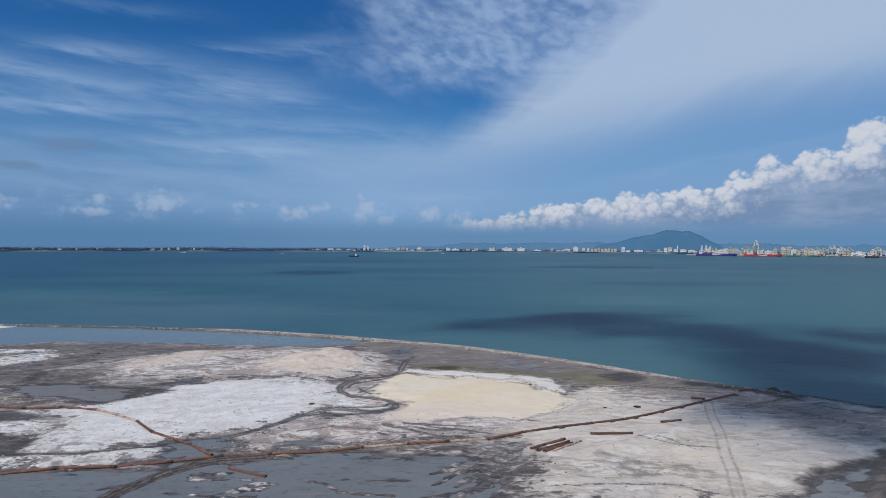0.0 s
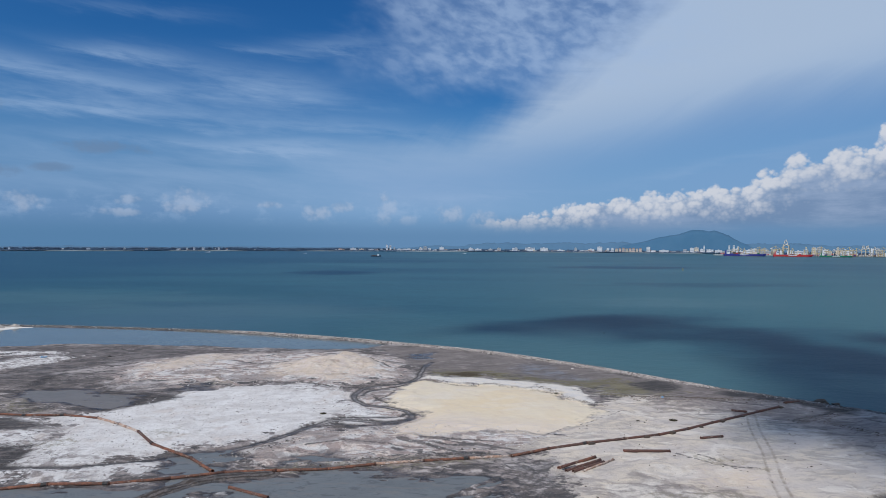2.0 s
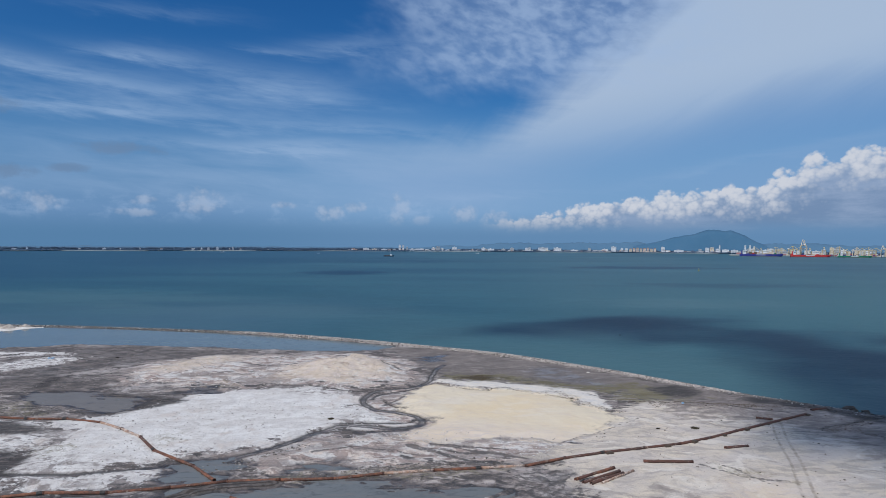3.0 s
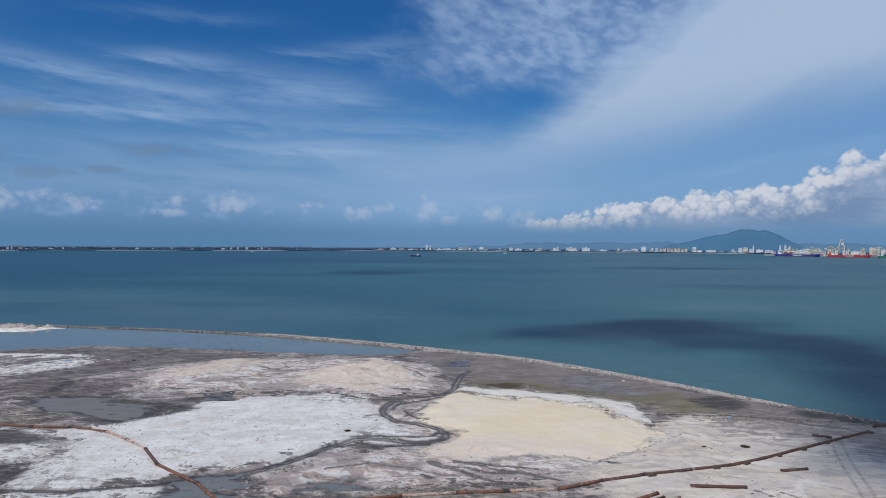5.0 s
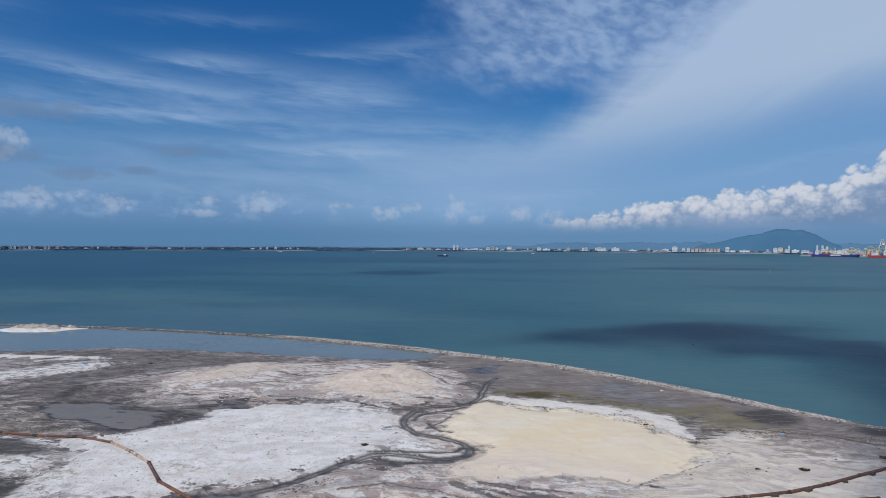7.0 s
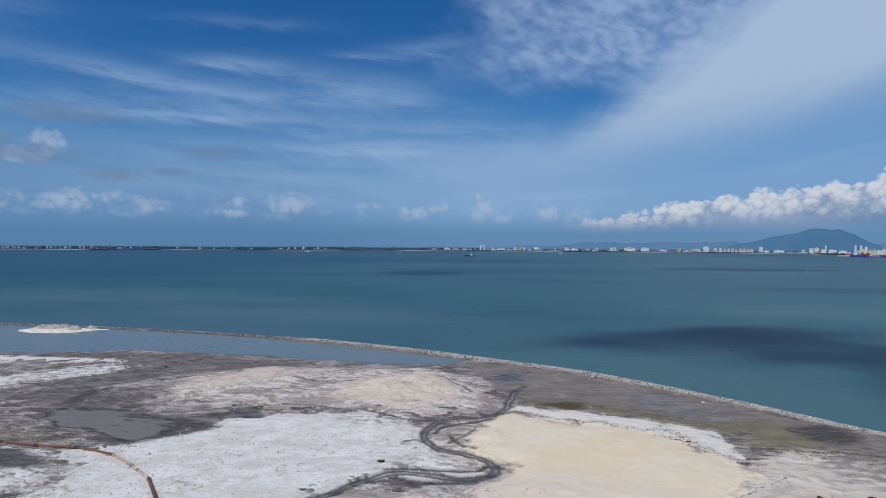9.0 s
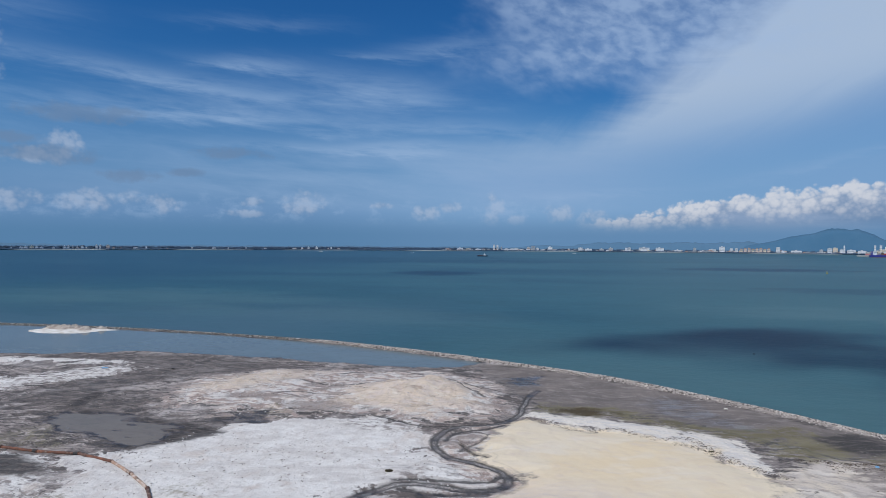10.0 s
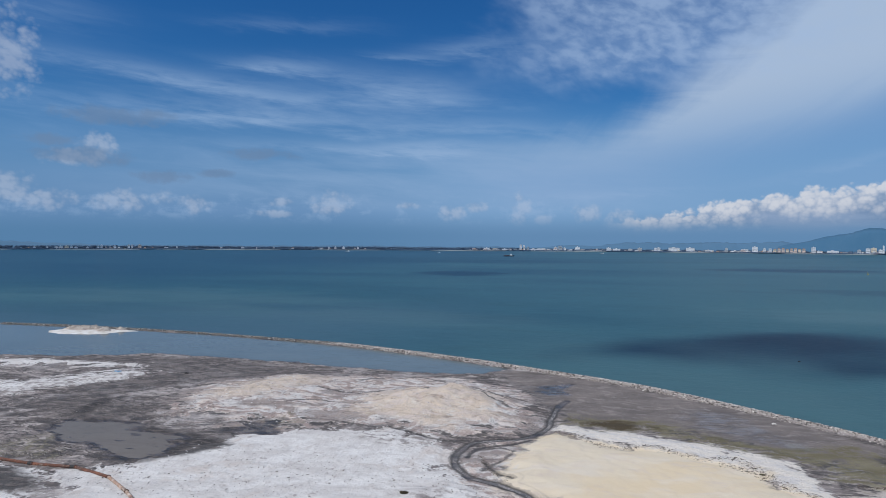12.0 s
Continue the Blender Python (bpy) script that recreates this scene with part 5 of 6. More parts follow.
def tuft(x, y, size, label):
    """A clump of many thin blades."""
    rnd = random.Random(int(x * 10 + y))
    bm = bmesh.new()
    for _ in range(240):
        a, d = rnd.random() * 6.283, rnd.random() ** 0.6 * size
        px, py = d * math.cos(a) * 1.5, d * math.sin(a)
        h, w = size * (0.35 + 0.4 * rnd.random()), 0.05 + 0.05 * rnd.random()
        ta = rnd.random() * 6.283
        tx, ty = px + 0.4 * h * math.cos(ta), py + 0.4 * h * math.sin(ta)
        v = [bm.verts.new(c) for c in ((px - w, py, -0.05), (px + w, py, -0.05), (tx, ty, h))]
        u = bm.verts.new((px, py + w, -0.05))
        bm.faces.new((v[0], v[1], v[2]))
        bm.faces.new((v[1], u, v[2]))
        bm.faces.new((u, v[0], v[2]))
    ob = part("grass_tuft", bm, M_TUFT, None)
    ob.matrix_basis = pose(x, y, height_at(x, y))
    tagged(ob, label, "grass tuft", "tufts")


tuft(63.3, 205.9, 0.8, "dark clump of dry grass on pale sand")
tuft(-42.6, 207.2, 0.6, "dark clump of dry weed on white sand")
tuft(33, 239, 0.4, "small green clump of weed on the driftwood line")
tuft(52.5, 204.6, 0.35, "small clump of dry grass on sand")


def lump(name, x, y, size, mat, label, category, seed, flat=0.55, group=""):
    bm = bmesh.new()
    bmesh.ops.create_icosphere(bm, subdivisions=3, radius=size)
    for v in bm.verts:
        k = 1 + 0.55 * noise.noise(v.co * (1.3 / size) + Vector((seed, 0, 0))) + 0.25 * noise.noise(v.co * (3.6 / size) + Vector((0, seed, 0)))
        v.co = Vector((v.co.x * 1.3, v.co.y, v.co.z * flat)) * k
    ob = part(name, bm, mat, None)
    ob.matrix_basis = pose(x, y, max(height_at(x, y), SEA_Z + 0.1) + size * flat * 0.3, 0, 0, seed * 40)
    return tagged(ob, label, category, group)


lump("boulder", 123.5, 236.2, 1.9, M_DRIFT, "large dark weed-covered boulder at the water's edge", "boulder", 1)
lump("boulder", 127.0, 233.6, 1.2, M_DRIFT, "dark boulder beside a larger one at the water", "boulder", 2)
lump("sack", 46.6, 286.2, 0.55, M_PILE, "white plastic sack lying at the foot of the bund", "sack", 3, 0.5)
lump("rubbish_bag", -163.6, 301.8, 0.6, M_RUBBER, "small black bag lying on the silt", "bag", 4, 0.7)
lump("boulder", 86.0, 406.5, 0.45, M_DRIFT, "dark rock just breaking the sea's surface", "boulder", 5, 0.6).location.z = SEA_Z + 0.1


def tarpaulin(x, y, k, turn, label):
    """A crumpled plastic sheet, k times 2.4 m long."""
    bm = bmesh.new()
    bmesh.ops.create_grid(bm, x_segments=14, y_segments=10, size=1.0)
    bmesh.ops.solidify(bm, geom=bm.faces[:], thickness=0.05)
    for v in bm.verts:
        v.co = Vector((v.co.x * 1.2, v.co.y * 0.7, v.co.z + 0.35 + 0.35 * noise.noise(v.co * 1.7 + Vector((turn, 0, 0))))) * k
    ob = part("tarpaulin", bm, M_SHEET, None)
    ob.matrix_basis = pose(x, y, height_at(x, y), 0, 0, turn)
    tagged(ob, label, "tarpaulin")


M_SHEET = plain("faded_blue_sheet", srgb(96, 148, 190), srgb(132, 172, 200), 1.0, 0.6)
tarpaulin(-190.5, 295.4, 1.0, 25, "crumpled faded blue plastic sheet on white sand")
tarpaulin(69, 235, 0.6, 70, "small blue plastic scrap among driftwood on the beach")


def drifting_cloud():
    """A broken cumulus high behind the viewer, between the sun and the sea; its shade falls on water and beach."""
    rnd = np.random.default_rng(31)
    up = sun_way * (2200 / sun_way.z)
    xyz, size = [], []
    for cx, cy, wx, wy, turn, n in ((100, 472, 54, 44, 25, 230), (88, 434, 76, 44, 15, 210), (28, 426, 48, 22, 10, 60), (142, 440, 50, 44, -10, 90), (110, 392, 66, 40, -20, 110), (200, 360, 76, 70, -20, 900), (160, 292, 40, 40, -40, 280), (148, 226, 40, 30, -40, 220), (136, 182, 34, 28, 0, 140), (106, 212, 34, 30, -30, 190)):
        for _ in range(n):
            u, v = rnd.normal(0, 0.5, 2)
            ca, sa = math.cos(radians(turn)), math.sin(radians(turn))
            if float(value_noise(np.array(u * wx / 40 + cx), np.array((v * wy + u * wx * 0.5) / 24 + cy))) < 0.42:
                continue                      # gaps in the cloud
            xyz.append((cx + u * wx * ca - v * wy * sa + up.x, cy + u * wx * sa + v * wy * ca + up.y, up.z + rnd.normal(0, 10)))
            size.append((2.4 + 5.5 * rnd.random()) * (1 - 0.35 * min(1, math.hypot(u, v))))
    tagged(scatter("cloud", np.array(xyz), np.array(size), M_CLOUD, rnd, (1.0, 1.8), 0.7), "broken white cumulus cloud drifting over the coast", "cloud", kind="stuff")


drifting_cloud()


# ---- navigation buoy and small craft ----
def paint(name, c, rough=0.55):
    return plain(name, srgb(*c), tuple(0.82 * v for v in srgb(*c)), 0.06, rough)


# white is greyed and blued a little for haze over the far town
P_WHITE, P_CREAM, P_PINK, P_GREY = paint("white_paint", (224, 228, 232)), paint("cream_paint", (222, 208, 186)), paint("salmon_paint", (216, 196, 182)), paint("grey_paint", (176, 182, 188))
P_RED, P_GREEN, P_BLUE, P_NAVY = paint("red_paint", (198, 58, 62)), paint("green_paint", (42, 128, 96)), paint("blue_paint", (56, 62, 140)), paint("navy_paint", (44, 50, 72))
P_OCHRE, P_YELLOW, P_ROOF, P_BROWN = paint("ochre_paint", (206, 186, 140)), paint("yellow_paint", (214, 188, 92)), paint("terracotta_roof", (148, 124, 112)), paint("brown_paint", (118, 98, 84))


def buoy(x, y):
    b = thing("navigation_buoy", pose(x, y, SEA_Z), "yellow navigation buoy floating on the sea", "buoy")
    bm = bmesh.new()
    bmesh.ops.create_cone(bm, cap_ends=True, segments=20, radius1=1.3, radius2=1.5, depth=1.4, matrix=pose(0, 0, 0.3))
    bmesh.ops.bevel(bm, geom=bm.edges[:], offset=0.08, segments=1)
    part("float", bm, P_YELLOW, b)
    for k in range(4):
        a = k * math.pi / 2
        part("strut", bar((math.cos(a), math.sin(a), 1.0), (0.25 * math.cos(a), 0.25 * math.sin(a), 5.0), 0.16), P_YELLOW, b)
    bm = bmesh.new()
    bmesh.ops.create_cone(bm, cap_ends=True, segments=12, radius1=0.5, radius2=0.35, depth=0.9, matrix=pose(0, 0, 5.4))
    part("lantern", bm, P_WHITE, b, "white lantern")


buoy(471, 1406)


def hull_mesh(length, beam_w, depth, draught=1.0, bow=0.16, stern=0.06):
    """A ship's hull along x, bow at +x, open flat deck; z 0 is the waterline."""
    bm = bmesh.new()
    stations = []
    for s in (0.0, stern, 0.2, 0.5, 1 - bow, 1 - bow * 0.4, 1.0):
        x = (s - 0.5) * length
        w = 0.5 * beam_w * (0.82 if s == 0 else 1.0 if s <= 1 - bow else 0.62 if s < 0.99 else 0.04)
        rise = depth * (0.16 if s > 1 - bow * 0.9 else 0.05 if s < 0.1 else 0)
        flare = 0.75 if s > 1 - bow else 0.95
        rake = 0.03 * length if s == 1.0 else 0
        stations.append([bm.verts.new(c) for c in ((x - rake, -w * flare, -draught), (x, -w, depth * 0.4), (x + rake * 0.4, -w, depth + rise), (x + rake * 0.4, w, depth + rise), (x, w, depth * 0.4), (x - rake, w * flare, -draught))])
    for a, b in zip(stations[:-1], stations[1:]):
        for k in range(6):
            bm.faces.new((a[k], b[k], b[(k + 1) % 6], a[(k + 1) % 6]))
    bm.faces.new(stations[0])
    bm.faces.new(stations[-1][::-1])
    bmesh.ops.recalc_face_normals(bm, faces=bm.faces)
    return bm


def cargo_ship(x, y, length, turn, hull, label, boxes, seed):
    rnd = random.Random(seed)
    w, d = length * 0.15, length * 0.056
    s = thing("cargo_ship", pose(x, y, SEA_Z, 0, 0, turn), label, "ship", "moored ships")
    part("hull", hull_mesh(length, w, d), hull, s)
    part("boot_top", block(-0.47 * length, 0.36 * length, -w * 0.508, w * 0.508, -0.6, d * 0.14), P_BROWN, s, "dull red-brown band at the waterline")
    part("deck", block(-0.44 * length, 0.38 * length, -w * 0.45, w * 0.45, d, d + 0.5), P_BROWN, s)
    hx = -0.40 * length
    house = part("deckhouse", block(hx - 0.035 * length, hx + 0.035 * length, -w * 0.42, w * 0.42, d, d + length * 0.075, top=0.92), P_WHITE, s, "white deckhouse")
    part("bridge", block(hx - 0.02 * length, hx + 0.03 * length, -w * 0.5, w * 0.5, d + length * 0.075, d + length * 0.095), P_WHITE, house)
    part("window", block(hx + 0.031 * length, hx + 0.034 * length, -w * 0.46, w * 0.46, d + length * 0.080, d + length * 0.090), M_WINDOW, house, "row of dark bridge windows")
    part("funnel", block(hx - 0.065 * length, hx - 0.042 * length, -w * 0.12, w * 0.12, d, d + length * 0.10, top=0.8), hull, s)
    part("mast", bar((hx, 0, d + length * 0.09), (hx, 0, d + length * 0.15), 0.9), P_WHITE, s)
    part("foremast", bar((0.43 * length, 0, d), (0.43 * length, 0, d + length * 0.07), 0.9), P_WHITE, s)
    tones = (P_RED, P_WHITE, P_BLUE, P_BROWN, P_GREY, P_CREAM, P_GREEN)
    bays = 12
    for i in range(bays):
        x0 = (-0.33 + 0.68 * i / bays) * length
        if rnd.random() < boxes:
            part("container_stack", block(x0, x0 + 0.05 * length, -w * 0.44, w * 0.44, d + 0.5, d + 0.5 + 2.6 * rnd.randint(1, 4)), rnd.choice(tones), s, "stack of painted containers")
    # bare waterside band of writing, too far off to read
    part("marking", block(-0.12 * length, 0.10 * length, -w * 0.5 - 0.25, -w * 0.5 - 0.05, d * 0.5, d * 0.8), P_WHITE, s, "white bar of unreadable lettering")
    return s


def crane_boom(s):
    for k in (-1, 1):
        part("deck_crane_post", bar((k * 20, 0, 8), (k * 20, 0, 26), 2.2), P_CREAM, s, "cream deck crane post")
        part("deck_crane_jib", bar((k * 20, 0, 24), (k * 20 + 16, 0, 30), 1.3), P_CREAM, s, "cream deck crane jib")


def bearing(x, t=0):
    """Azimuth in radians, to the right of +y."""
    return math.atan((x - 784) / 1125) - (radians(14.1) if t else 0)


def berth(mark, r=3640):
    """A place at the quay's foot on a bearing."""
    a = bearing(mark)
    return r * math.sin(a), r * math.cos(a)


cargo_ship(*berth(1268), 198, -15, P_BLUE, "long dark blue container ship moored at the port", 0.85, 1)
crane_boom(cargo_ship(*berth(1350), 175, -17, P_RED, "bright red cargo ship moored at the port", 0.3, 2))
crane_boom(cargo_ship(*berth(1423), 138, -18, P_GREEN, "green and white cargo ship moored at the port", 0.3, 3))
cargo_ship(*berth(1562), 140, -20, P_NAVY, "dark navy cargo ship moored at the port", 0.5, 4)


def tug(x, y, length, hull, turn, label):
    s = thing("coaster", pose(x, y, SEA_Z, 0, 0, turn), label, "boat")
    part("hull", hull_mesh(length, length * 0.24, length * 0.09), hull, s)
    part("wheelhouse", block(0.12 * length, 0.30 * length, -length * 0.08, length * 0.08, length * 0.08, length * 0.22, top=0.9), P_WHITE, s, "white wheelhouse")
    part("window", block(0.301 * length, 0.312 * length, -length * 0.07, length * 0.07, length * 0.16, length * 0.20), M_WINDOW, s)
    part("mast", bar((0.2 * length, 0, length * 0.2), (0.2 * length, 0, length * 0.36), length * 0.018), P_WHITE, s)
    part("hold", block(-0.4 * length, 0.08 * length, -length * 0.09, length * 0.09, length * 0.09, length * 0.12), P_BROWN, s)


tug(-381, 2712, 44, P_NAVY, 4, "small dark coaster with a white wheelhouse at sea")
for bx, by, bl in ((-1470, 3600, 26), (-860, 3400, 18), (-4, 3650, 20)):
    tug(bx, by, bl, P_WHITE, 10, "small white motor boat far out at sea")


# ---- the far shore ----
COAST_R = 4600


def polar(a, r):
    return r * math.sin(a), r * math.cos(a)


def coast_radius(a):
    return COAST_R - 560 * float(smooth01(0.36, 0.48, np.array(a)))


def make_far_coast():
    angles = np.linspace(-1.15, 0.85, 220)
    verts, faces = [], []
    for i, a in enumerate(angles):
        r = coast_radius(a) + 12 * math.sin(a * 37) + 8 * math.sin(a * 91)
        for k, (dr, z) in enumerate(((-8, -2.0), (4, 1.6), (30, 4.2), (300, 4.6), (360, -3.0))):
            verts.append((*polar(a, r + dr), SEA_Z + z))
        if i:
            o = (i - 1) * 5
            faces += [(o + k, o + k + 5, o + k + 6, o + k + 1) for k in range(4)]
    tagged(add_mesh("far_shore", mesh_from("far_shore", verts, faces), M_COAST), "low far shore across the strait", "shore", kind="structure")
    rnd = np.random.default_rng(12)
    for n, lo, hi, base, grow, high in ((8000, 60, 240, 3.6, 3.4, 15.0), (7000, 7, 24, 2.4, 2.8, 3.2)):
        a = -1.12 + rnd.random(n) * 1.9
        left = a < -0.12
        r = np.array([coast_radius(q) for q in a]) + lo + rnd.random(n) * (hi - lo)
        size = base + rnd.random(n) * grow
        z = SEA_Z + (4.6 if lo > 20 else 2.6) + rnd.random(n) * high * np.where(left, 1.0, 0.75) * (1 + 0.5 * rough_noise(a, a * 0, 14, 3))
        xyz = np.stack([r * np.sin(a), r * np.cos(a), z], 1)
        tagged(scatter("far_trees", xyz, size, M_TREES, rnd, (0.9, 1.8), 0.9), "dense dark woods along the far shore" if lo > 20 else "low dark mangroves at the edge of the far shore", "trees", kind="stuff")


make_far_coast()


def ridge(name, a0, a1, r, tops, mat, label, seed, n=240, bumps=0.20):
    """A far range of hills as a real ridge with two slopes; tops: heights in even steps from a0 to a1."""
    verts, faces = [], []
    for i in range(n):
        t = i / (n - 1)
        h = float(np.interp(t * (len(tops) - 1), range(len(tops)), tops))
        a = a0 + (a1 - a0) * t
        for k, (dr, f) in enumerate(((-120, 0.0), (-70, 0.45), (-35, 0.80), (0, 1.0), (50, 0.6), (90, 0.0))):
            hh = h * f * (1 + bumps * noise.fractal(Vector((a * 40, k * 0.7, seed)), 0.7, 2.0, 4)) + 1.5 * noise.noise(Vector((a * 220, k, seed))) * (f > 0)
            verts.append((*polar(a, r + dr), SEA_Z - 1 + hh))
        if i:
            o = (i - 1) * 6
            faces += [(o + k, o + k + 6, o + k + 7, o + k + 1) for k in range(5)]
    tagged(add_mesh(name, mesh_from(name, verts, faces, True), mat), label, "hill", kind="structure")


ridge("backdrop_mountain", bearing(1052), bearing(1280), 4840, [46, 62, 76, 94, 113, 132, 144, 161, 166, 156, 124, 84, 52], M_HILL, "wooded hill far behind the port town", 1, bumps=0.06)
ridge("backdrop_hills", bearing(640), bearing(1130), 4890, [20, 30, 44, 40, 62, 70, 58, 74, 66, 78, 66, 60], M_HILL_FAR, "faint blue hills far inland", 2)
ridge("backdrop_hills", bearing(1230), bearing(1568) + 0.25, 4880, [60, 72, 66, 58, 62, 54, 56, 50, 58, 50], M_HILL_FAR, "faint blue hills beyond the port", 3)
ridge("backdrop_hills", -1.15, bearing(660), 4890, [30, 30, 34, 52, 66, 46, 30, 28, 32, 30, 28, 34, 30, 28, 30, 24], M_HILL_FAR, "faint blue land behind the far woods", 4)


def building(a, r, width, height, mat, roof, label, deep=18.0, group="town buildings", hip=False):
    x, y = polar(a, r)
    b = thing("building", pose(x, y, SEA_Z + 3.0, 0, 0, -math.degrees(a)), label, "building", group)
    w = width / 2
    wall = part("wall", block(-w, w, 0, deep, 0, height), mat, b)
    if hip:
        part("roof", block(-w - 1, w + 1, -1, deep + 1, height, height + 0.30 * deep, top=0.45), roof, b, "hipped tiled roof")
    else:
        part("roof", block(-w - 0.4, w + 0.4, -0.4, deep + 0.4, height, height + 1.2), roof, b)
        part("stair_tower", block(-w * 0.3, w * 0.1, deep * 0.3, deep * 0.7, height + 1.2, height + 4.5), mat, b)
    floors = min(6, int(height / 9))
    for k in range(floors):
        z = height * (k + 0.35) / floors
        part("window", block(-w * 0.9, w * 0.9, -0.25, 0.15, z, z + min(1.5, height / floors * 0.22)), M_WINDOW, wall, "band of dark windows")
    return b


M_HOUSES = stone_material("far_house_walls", (srgb(104, 112, 122), srgb(160, 166, 172), srgb(220, 222, 224)))


def town():
    rnd = random.Random(4)
    pale = [P_WHITE, P_WHITE, P_WHITE, P_WHITE, P_WHITE, P_CREAM, P_GREY]
    per = COAST_R / 1125          # metres to one unit of the plan below
    plan = [  # bearing mark, width, height
        (585, 12, 5), (600, 10, 4), (617, 12, 3), (645, 4.5, 12), (651, 4, 11), (658, 3, 8), (667, 18, 3), (705, 7, 7), (713, 8, 9), (720, 6, 6),
        (742, 9, 8), (745, 20, 3), (793, 8, 7), (806, 14, 5), (828, 8, 5), (843, 8, 7), (868, 5, 7), (873, 6, 8), (897, 20, 8), (922, 15, 8), (950, 12, 4), (977, 5, 8),
        (990, 14, 3), (1004, 12, 6), (1019, 10, 11), (1033, 5, 8), (1041, 5, 8), (1103, 7, 11), (1110, 5, 4), (1130, 18, 5), (1166, 6, 7), (1178, 7, 10), (1186, 8, 11),
        (1195, 6, 8), (1199, 2.5, 15), (1209, 13, 7), (1224, 13, 6), (1242, 3, 16), (1250, 3.5, 16), (1257, 3, 14), (1270, 10, 6), (1284, 10, 8), (1300, 12, 9)]
    for x, w, h in plan:
        a = bearing(x)
        k = per * math.cos(a) * 0.85
        mat = rnd.choice(pale)
        building(a, coast_radius(a) + 18 + rnd.random() * 30, w * k, h * k, mat, P_GREY, "pale concrete block in the town on the far shore" if h < 10 else "tall pale tower block in the town on the far shore")
    for i in range(8):
        a = bearing(1048 + 5.9 * i)
        building(a, coast_radius(a) + 14, 17, 22 + 3 * (i % 3), P_PINK if i % 3 else P_CREAM, P_ROOF, "salmon apartment block in a row on the far shore", hip=True)
    for x, w, h in ((1, 4, 8), (80, 6, 2.5), (102, 3, 3), (118, 8, 3), (126, 7, 4), (136, 9, 5), (144, 6, 4), (152, 8, 2), (172, 6, 2), (190, 4, 6), (196, 5, 7), (203, 3, 6), (211, 4, 5),
                    (219, 6, 6), (243, 5, 8), (249, 4, 8), (262, 7, 8), (306, 6, 2), (326, 4, 4), (440, 8, 2.5), (494, 5, 3), (590, 4, 3), (601, 5, 4), (615, 6, 4), (640, 4, 4)):
        a = bearing(x, 12)
        k = 4450 * math.cos(a + radians(14.1)) / 1125
        building(a, COAST_R + 14 + rnd.random() * 8, w * k * 0.7, (h + 2.2) * k * 0.75, P_PINK if x == 262 else rnd.choice(pale), P_GREY, "pale building among trees on the far shore")
    # small houses between the blocks
    for i in range(136):
        a = bearing(560 + rnd.random() * 720) if i < 112 else bearing(20 + rnd.random() * 720, 12)
        building(a, coast_radius(a) + 24 + rnd.random() * 60, 8 + rnd.random() * (24 if i < 112 else 12), 4 + rnd.random() ** 2 * (12 if i < 112 else 6), rnd.choice(pale + [P_PINK]), rnd.choice([P_ROOF, P_GREY]), "low house at the water on the far shore", 12, "shore houses", True)
    # the rest of the waterfront, too small to tell apart
    bm = bmesh.new()
    for i in range(170):
        a = bearing(540 + rnd.random() * 760)
        px, py = polar(a, coast_radius(a) + 24 + rnd.random() * 20)
        w, h = 4 + rnd.random() * 12, 3 + rnd.random() ** 2 * 8
        box(bm, px - w, px + w, py, py + 9, SEA_Z + 2, SEA_Z + 2 + h)
        box(bm, px - w - 0.6, px + w + 0.6, py - 0.6, py + 9.6, SEA_Z + 2 + h, SEA_Z + 4 + h, top=0.4)
    tagged(part("far_houses", bm, M_HOUSES, None), "crowded low houses and sheds along the far waterfront", "houses", kind="stuff")


town()


# ---- the port ----
def quay_crane(x, y, turn, k, mat, label):
    c = thing("quay_crane", pose(x, y, SEA_Z + 3, 0, 0, turn) @ Matrix.Scale(k, 4), label, "crane", "port cranes")
    for i in (-1, 1):
        for j in (-1, 1):
            part("leg", bar((i * 12, j * 14, 0), (i * 10, j * 12, 42), 2.6), mat, c)
        part("portal_beam", bar((i * 11.4, -14, 18), (i * 11.4, 14, 18), 2.2), mat, c)
        part("top_beam", bar((i * 10, -14, 42), (i * 10, 14, 42), 2.2), mat, c)
        part("stay", bar((i * 3, -12, 66), (i * 3, -44, 44), 1.1), mat, c)
        part("back_stay", bar((i * 3, -12, 66), (i * 3, 26, 44), 1.1), mat, c)
        part("apex_leg", bar((i * 9, -12, 42), (i * 2, -12, 67), 2.0), mat, c)
    for j in (-1, 1):
        part("cross_beam", bar((-11, j * 13, 30), (11, j * 13, 30), 1.8), mat, c)
    part("boom", bar((0, -50, 43), (0, 30, 43), 3.2), mat, c)
    part("machinery_house", block(-4, 4, 12, 24, 44, 51), P_WHITE, c, "white machinery house")
    return c


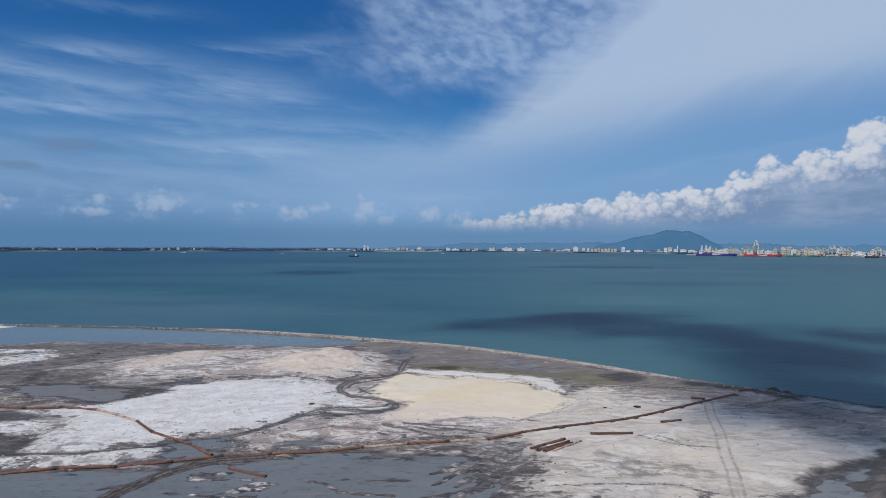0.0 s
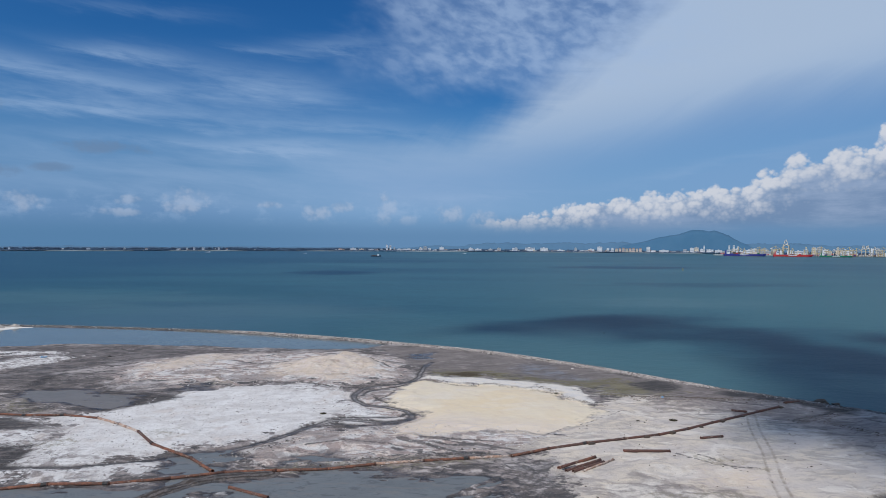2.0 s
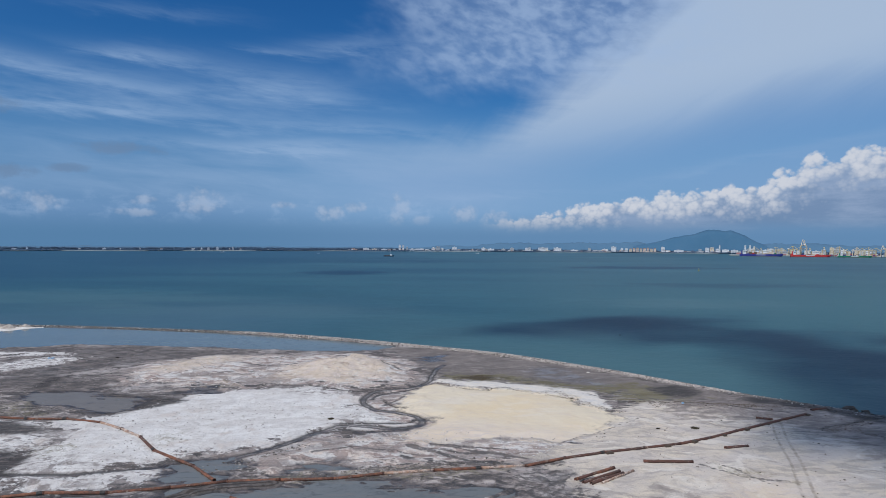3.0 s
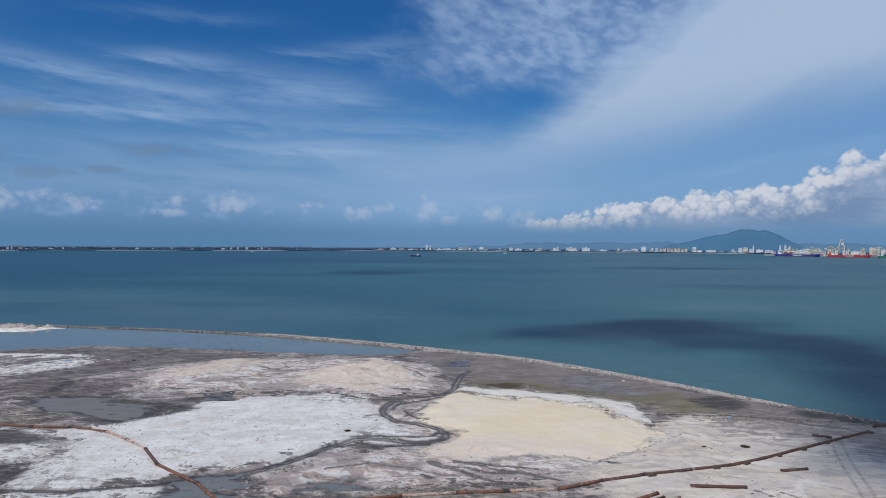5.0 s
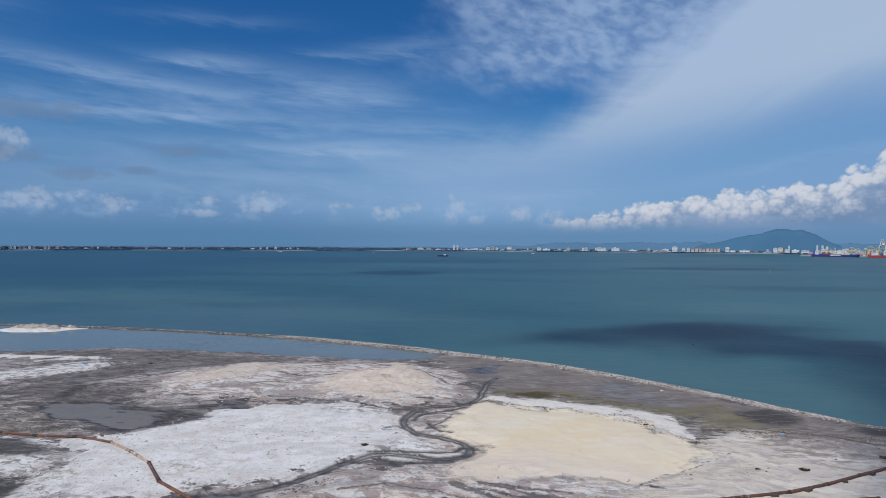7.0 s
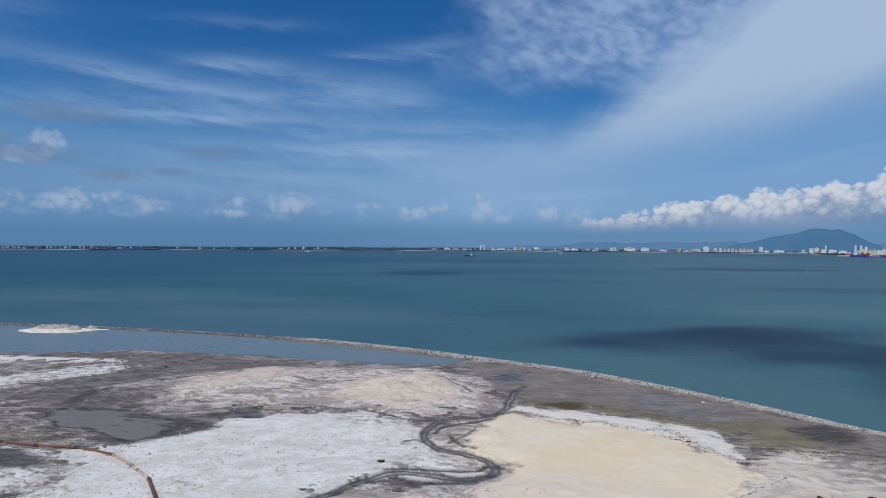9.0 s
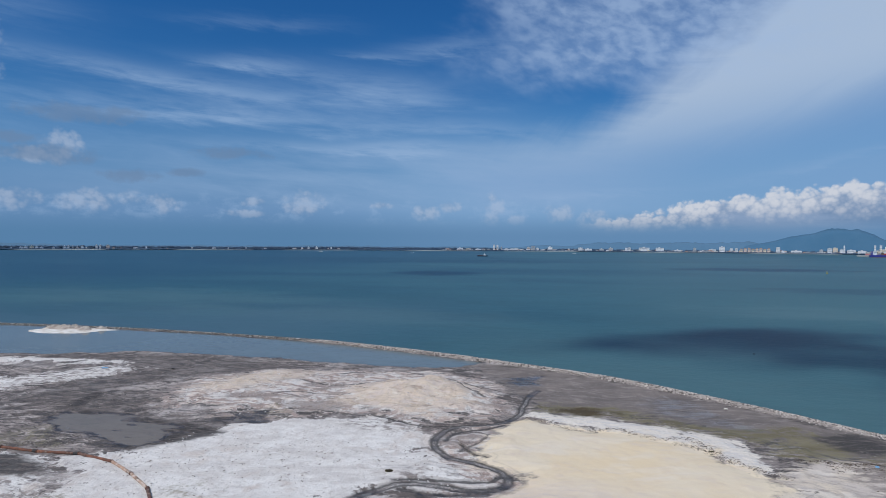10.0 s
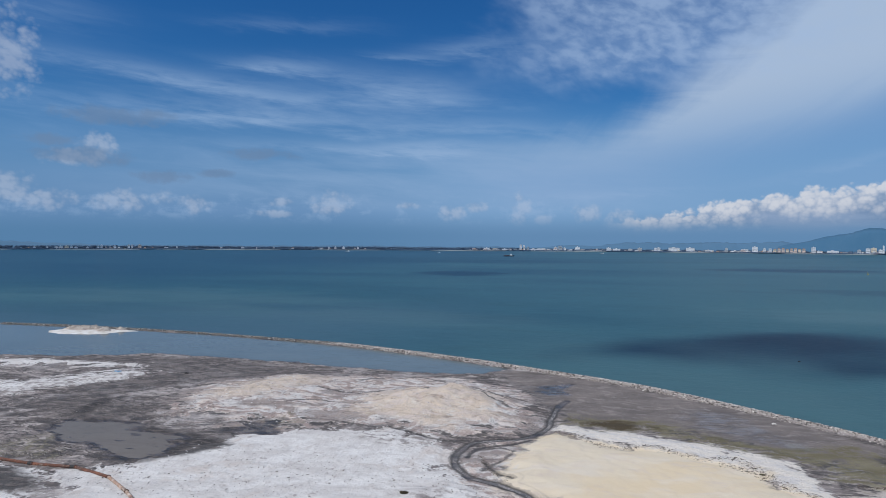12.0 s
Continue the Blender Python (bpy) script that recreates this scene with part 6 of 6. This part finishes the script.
def make_port():
    rnd = random.Random(9)
    a0, a1 = bearing(1215), bearing(1568) + 0.18
    verts, faces = [], []
    for i in range(40):
        a = a0 + (a1 - a0) * i / 39
        r = 3760 + 180 * (a - a0) / (a1 - a0)
        for dr, z in ((0, -2), (0, 3.0), (330, 3.4), (330, -2)):
            verts.append((*polar(a, r + dr), SEA_Z + z))
        if i:
            o = (i - 1) * 4
            faces += [(o + k, o + k + 4, o + k + 5, o + k + 1) for k in range(3)]
    tagged(add_mesh("port_quay", mesh_from("port_quay", verts, faces), M_COAST), "long concrete quay of the port", "quay", kind="structure")
    for x, k, up in ((1246, 0.62, 0), (1268, 0.70, 1), (1280, 0.66, 0), (1318, 0.9, 1), (1339, 1.45, 2), (1330, 0.8, 1), (1255, 0.75, 1), (1290, 0.8, 1), (1300, 0.7, 1), (1373, 0.8, 1), (1385, 0.75, 1), (1395, 0.85, 1), (1443, 0.8, 1), (1455, 0.75, 1), (1500, 0.8, 1), (1350, 0.68, 1), (1408, 0.62, 1), (1424, 0.78, 0), (1433, 0.74, 1), (1470, 0.95, 2), (1477, 1.0, 2), (1489, 0.85, 0), (1550, 0.85, 0), (1558, 0.80, 1)):
        a = bearing(x)
        px, py = polar(a, 3800 + rnd.random() * 30)
        quay_crane(px, py, -math.degrees(a) + rnd.choice((-8, 60, 75)), k * 0.86, P_CREAM if up != 1 else P_OCHRE, "yellow and cream container crane on the quay" if up == 1 else "tall cream container crane on the quay")
    for x, w, h in ((1262, 10, 20), (1276, 12, 26), (1292, 14, 24), (1308, 10, 20), (1330, 8, 24), (1360, 14, 22), (1386, 8, 42), (1396, 9, 44), (1412, 9, 22), (1440, 14, 26), (1455, 8, 20), (1484, 7, 38), (1493, 7, 40), (1510, 14, 16), (1530, 14, 18), (1566, 14, 26), (1590, 14, 26), (1255, 8, 30), (1285, 9, 32), (1300, 8, 30), (1320, 9, 28), (1345, 10, 26), (1372, 9, 30), (1405, 9, 30), (1428, 9, 32), (1448, 9, 30), (1500, 9, 30), (1520, 10, 24), (1545, 10, 26)):
        a = bearing(x)
        building(a, 3960 + rnd.random() * 60, w * 2.7, h * 1.0, rnd.choice((P_WHITE, P_GREY, P_GREY, P_CREAM)), P_GREY, "pale port shed behind the cranes" if h < 35 else "tall white silo block behind the cranes", 22, "port sheds")
    tones = (P_RED, P_BLUE, P_BROWN, P_GREY, P_CREAM, P_WHITE, P_ROOF)
    for i in range(110):
        a = bearing(1225) + (bearing(1568) + 0.15 - bearing(1225)) * rnd.random()
        px, py = polar(a, 3850 + rnd.random() * 80)
        ob = thing("container_stack", pose(px, py, SEA_Z + 3.2, 0, 0, -math.degrees(a) + rnd.random() * 8), "stack of painted freight containers on the quay", "containers", "container stacks")
        x0, x1 = -6 - 8 * rnd.random(), 6 + 8 * rnd.random()
        for k in range(rnd.randint(2, 5)):
            part("container", block(x0 + rnd.random() * 0.3, x1, -2.5, 2.5, 2.6 * k + 0.02, 2.6 * k + 2.58), rnd.choice(tones), ob)


make_port()
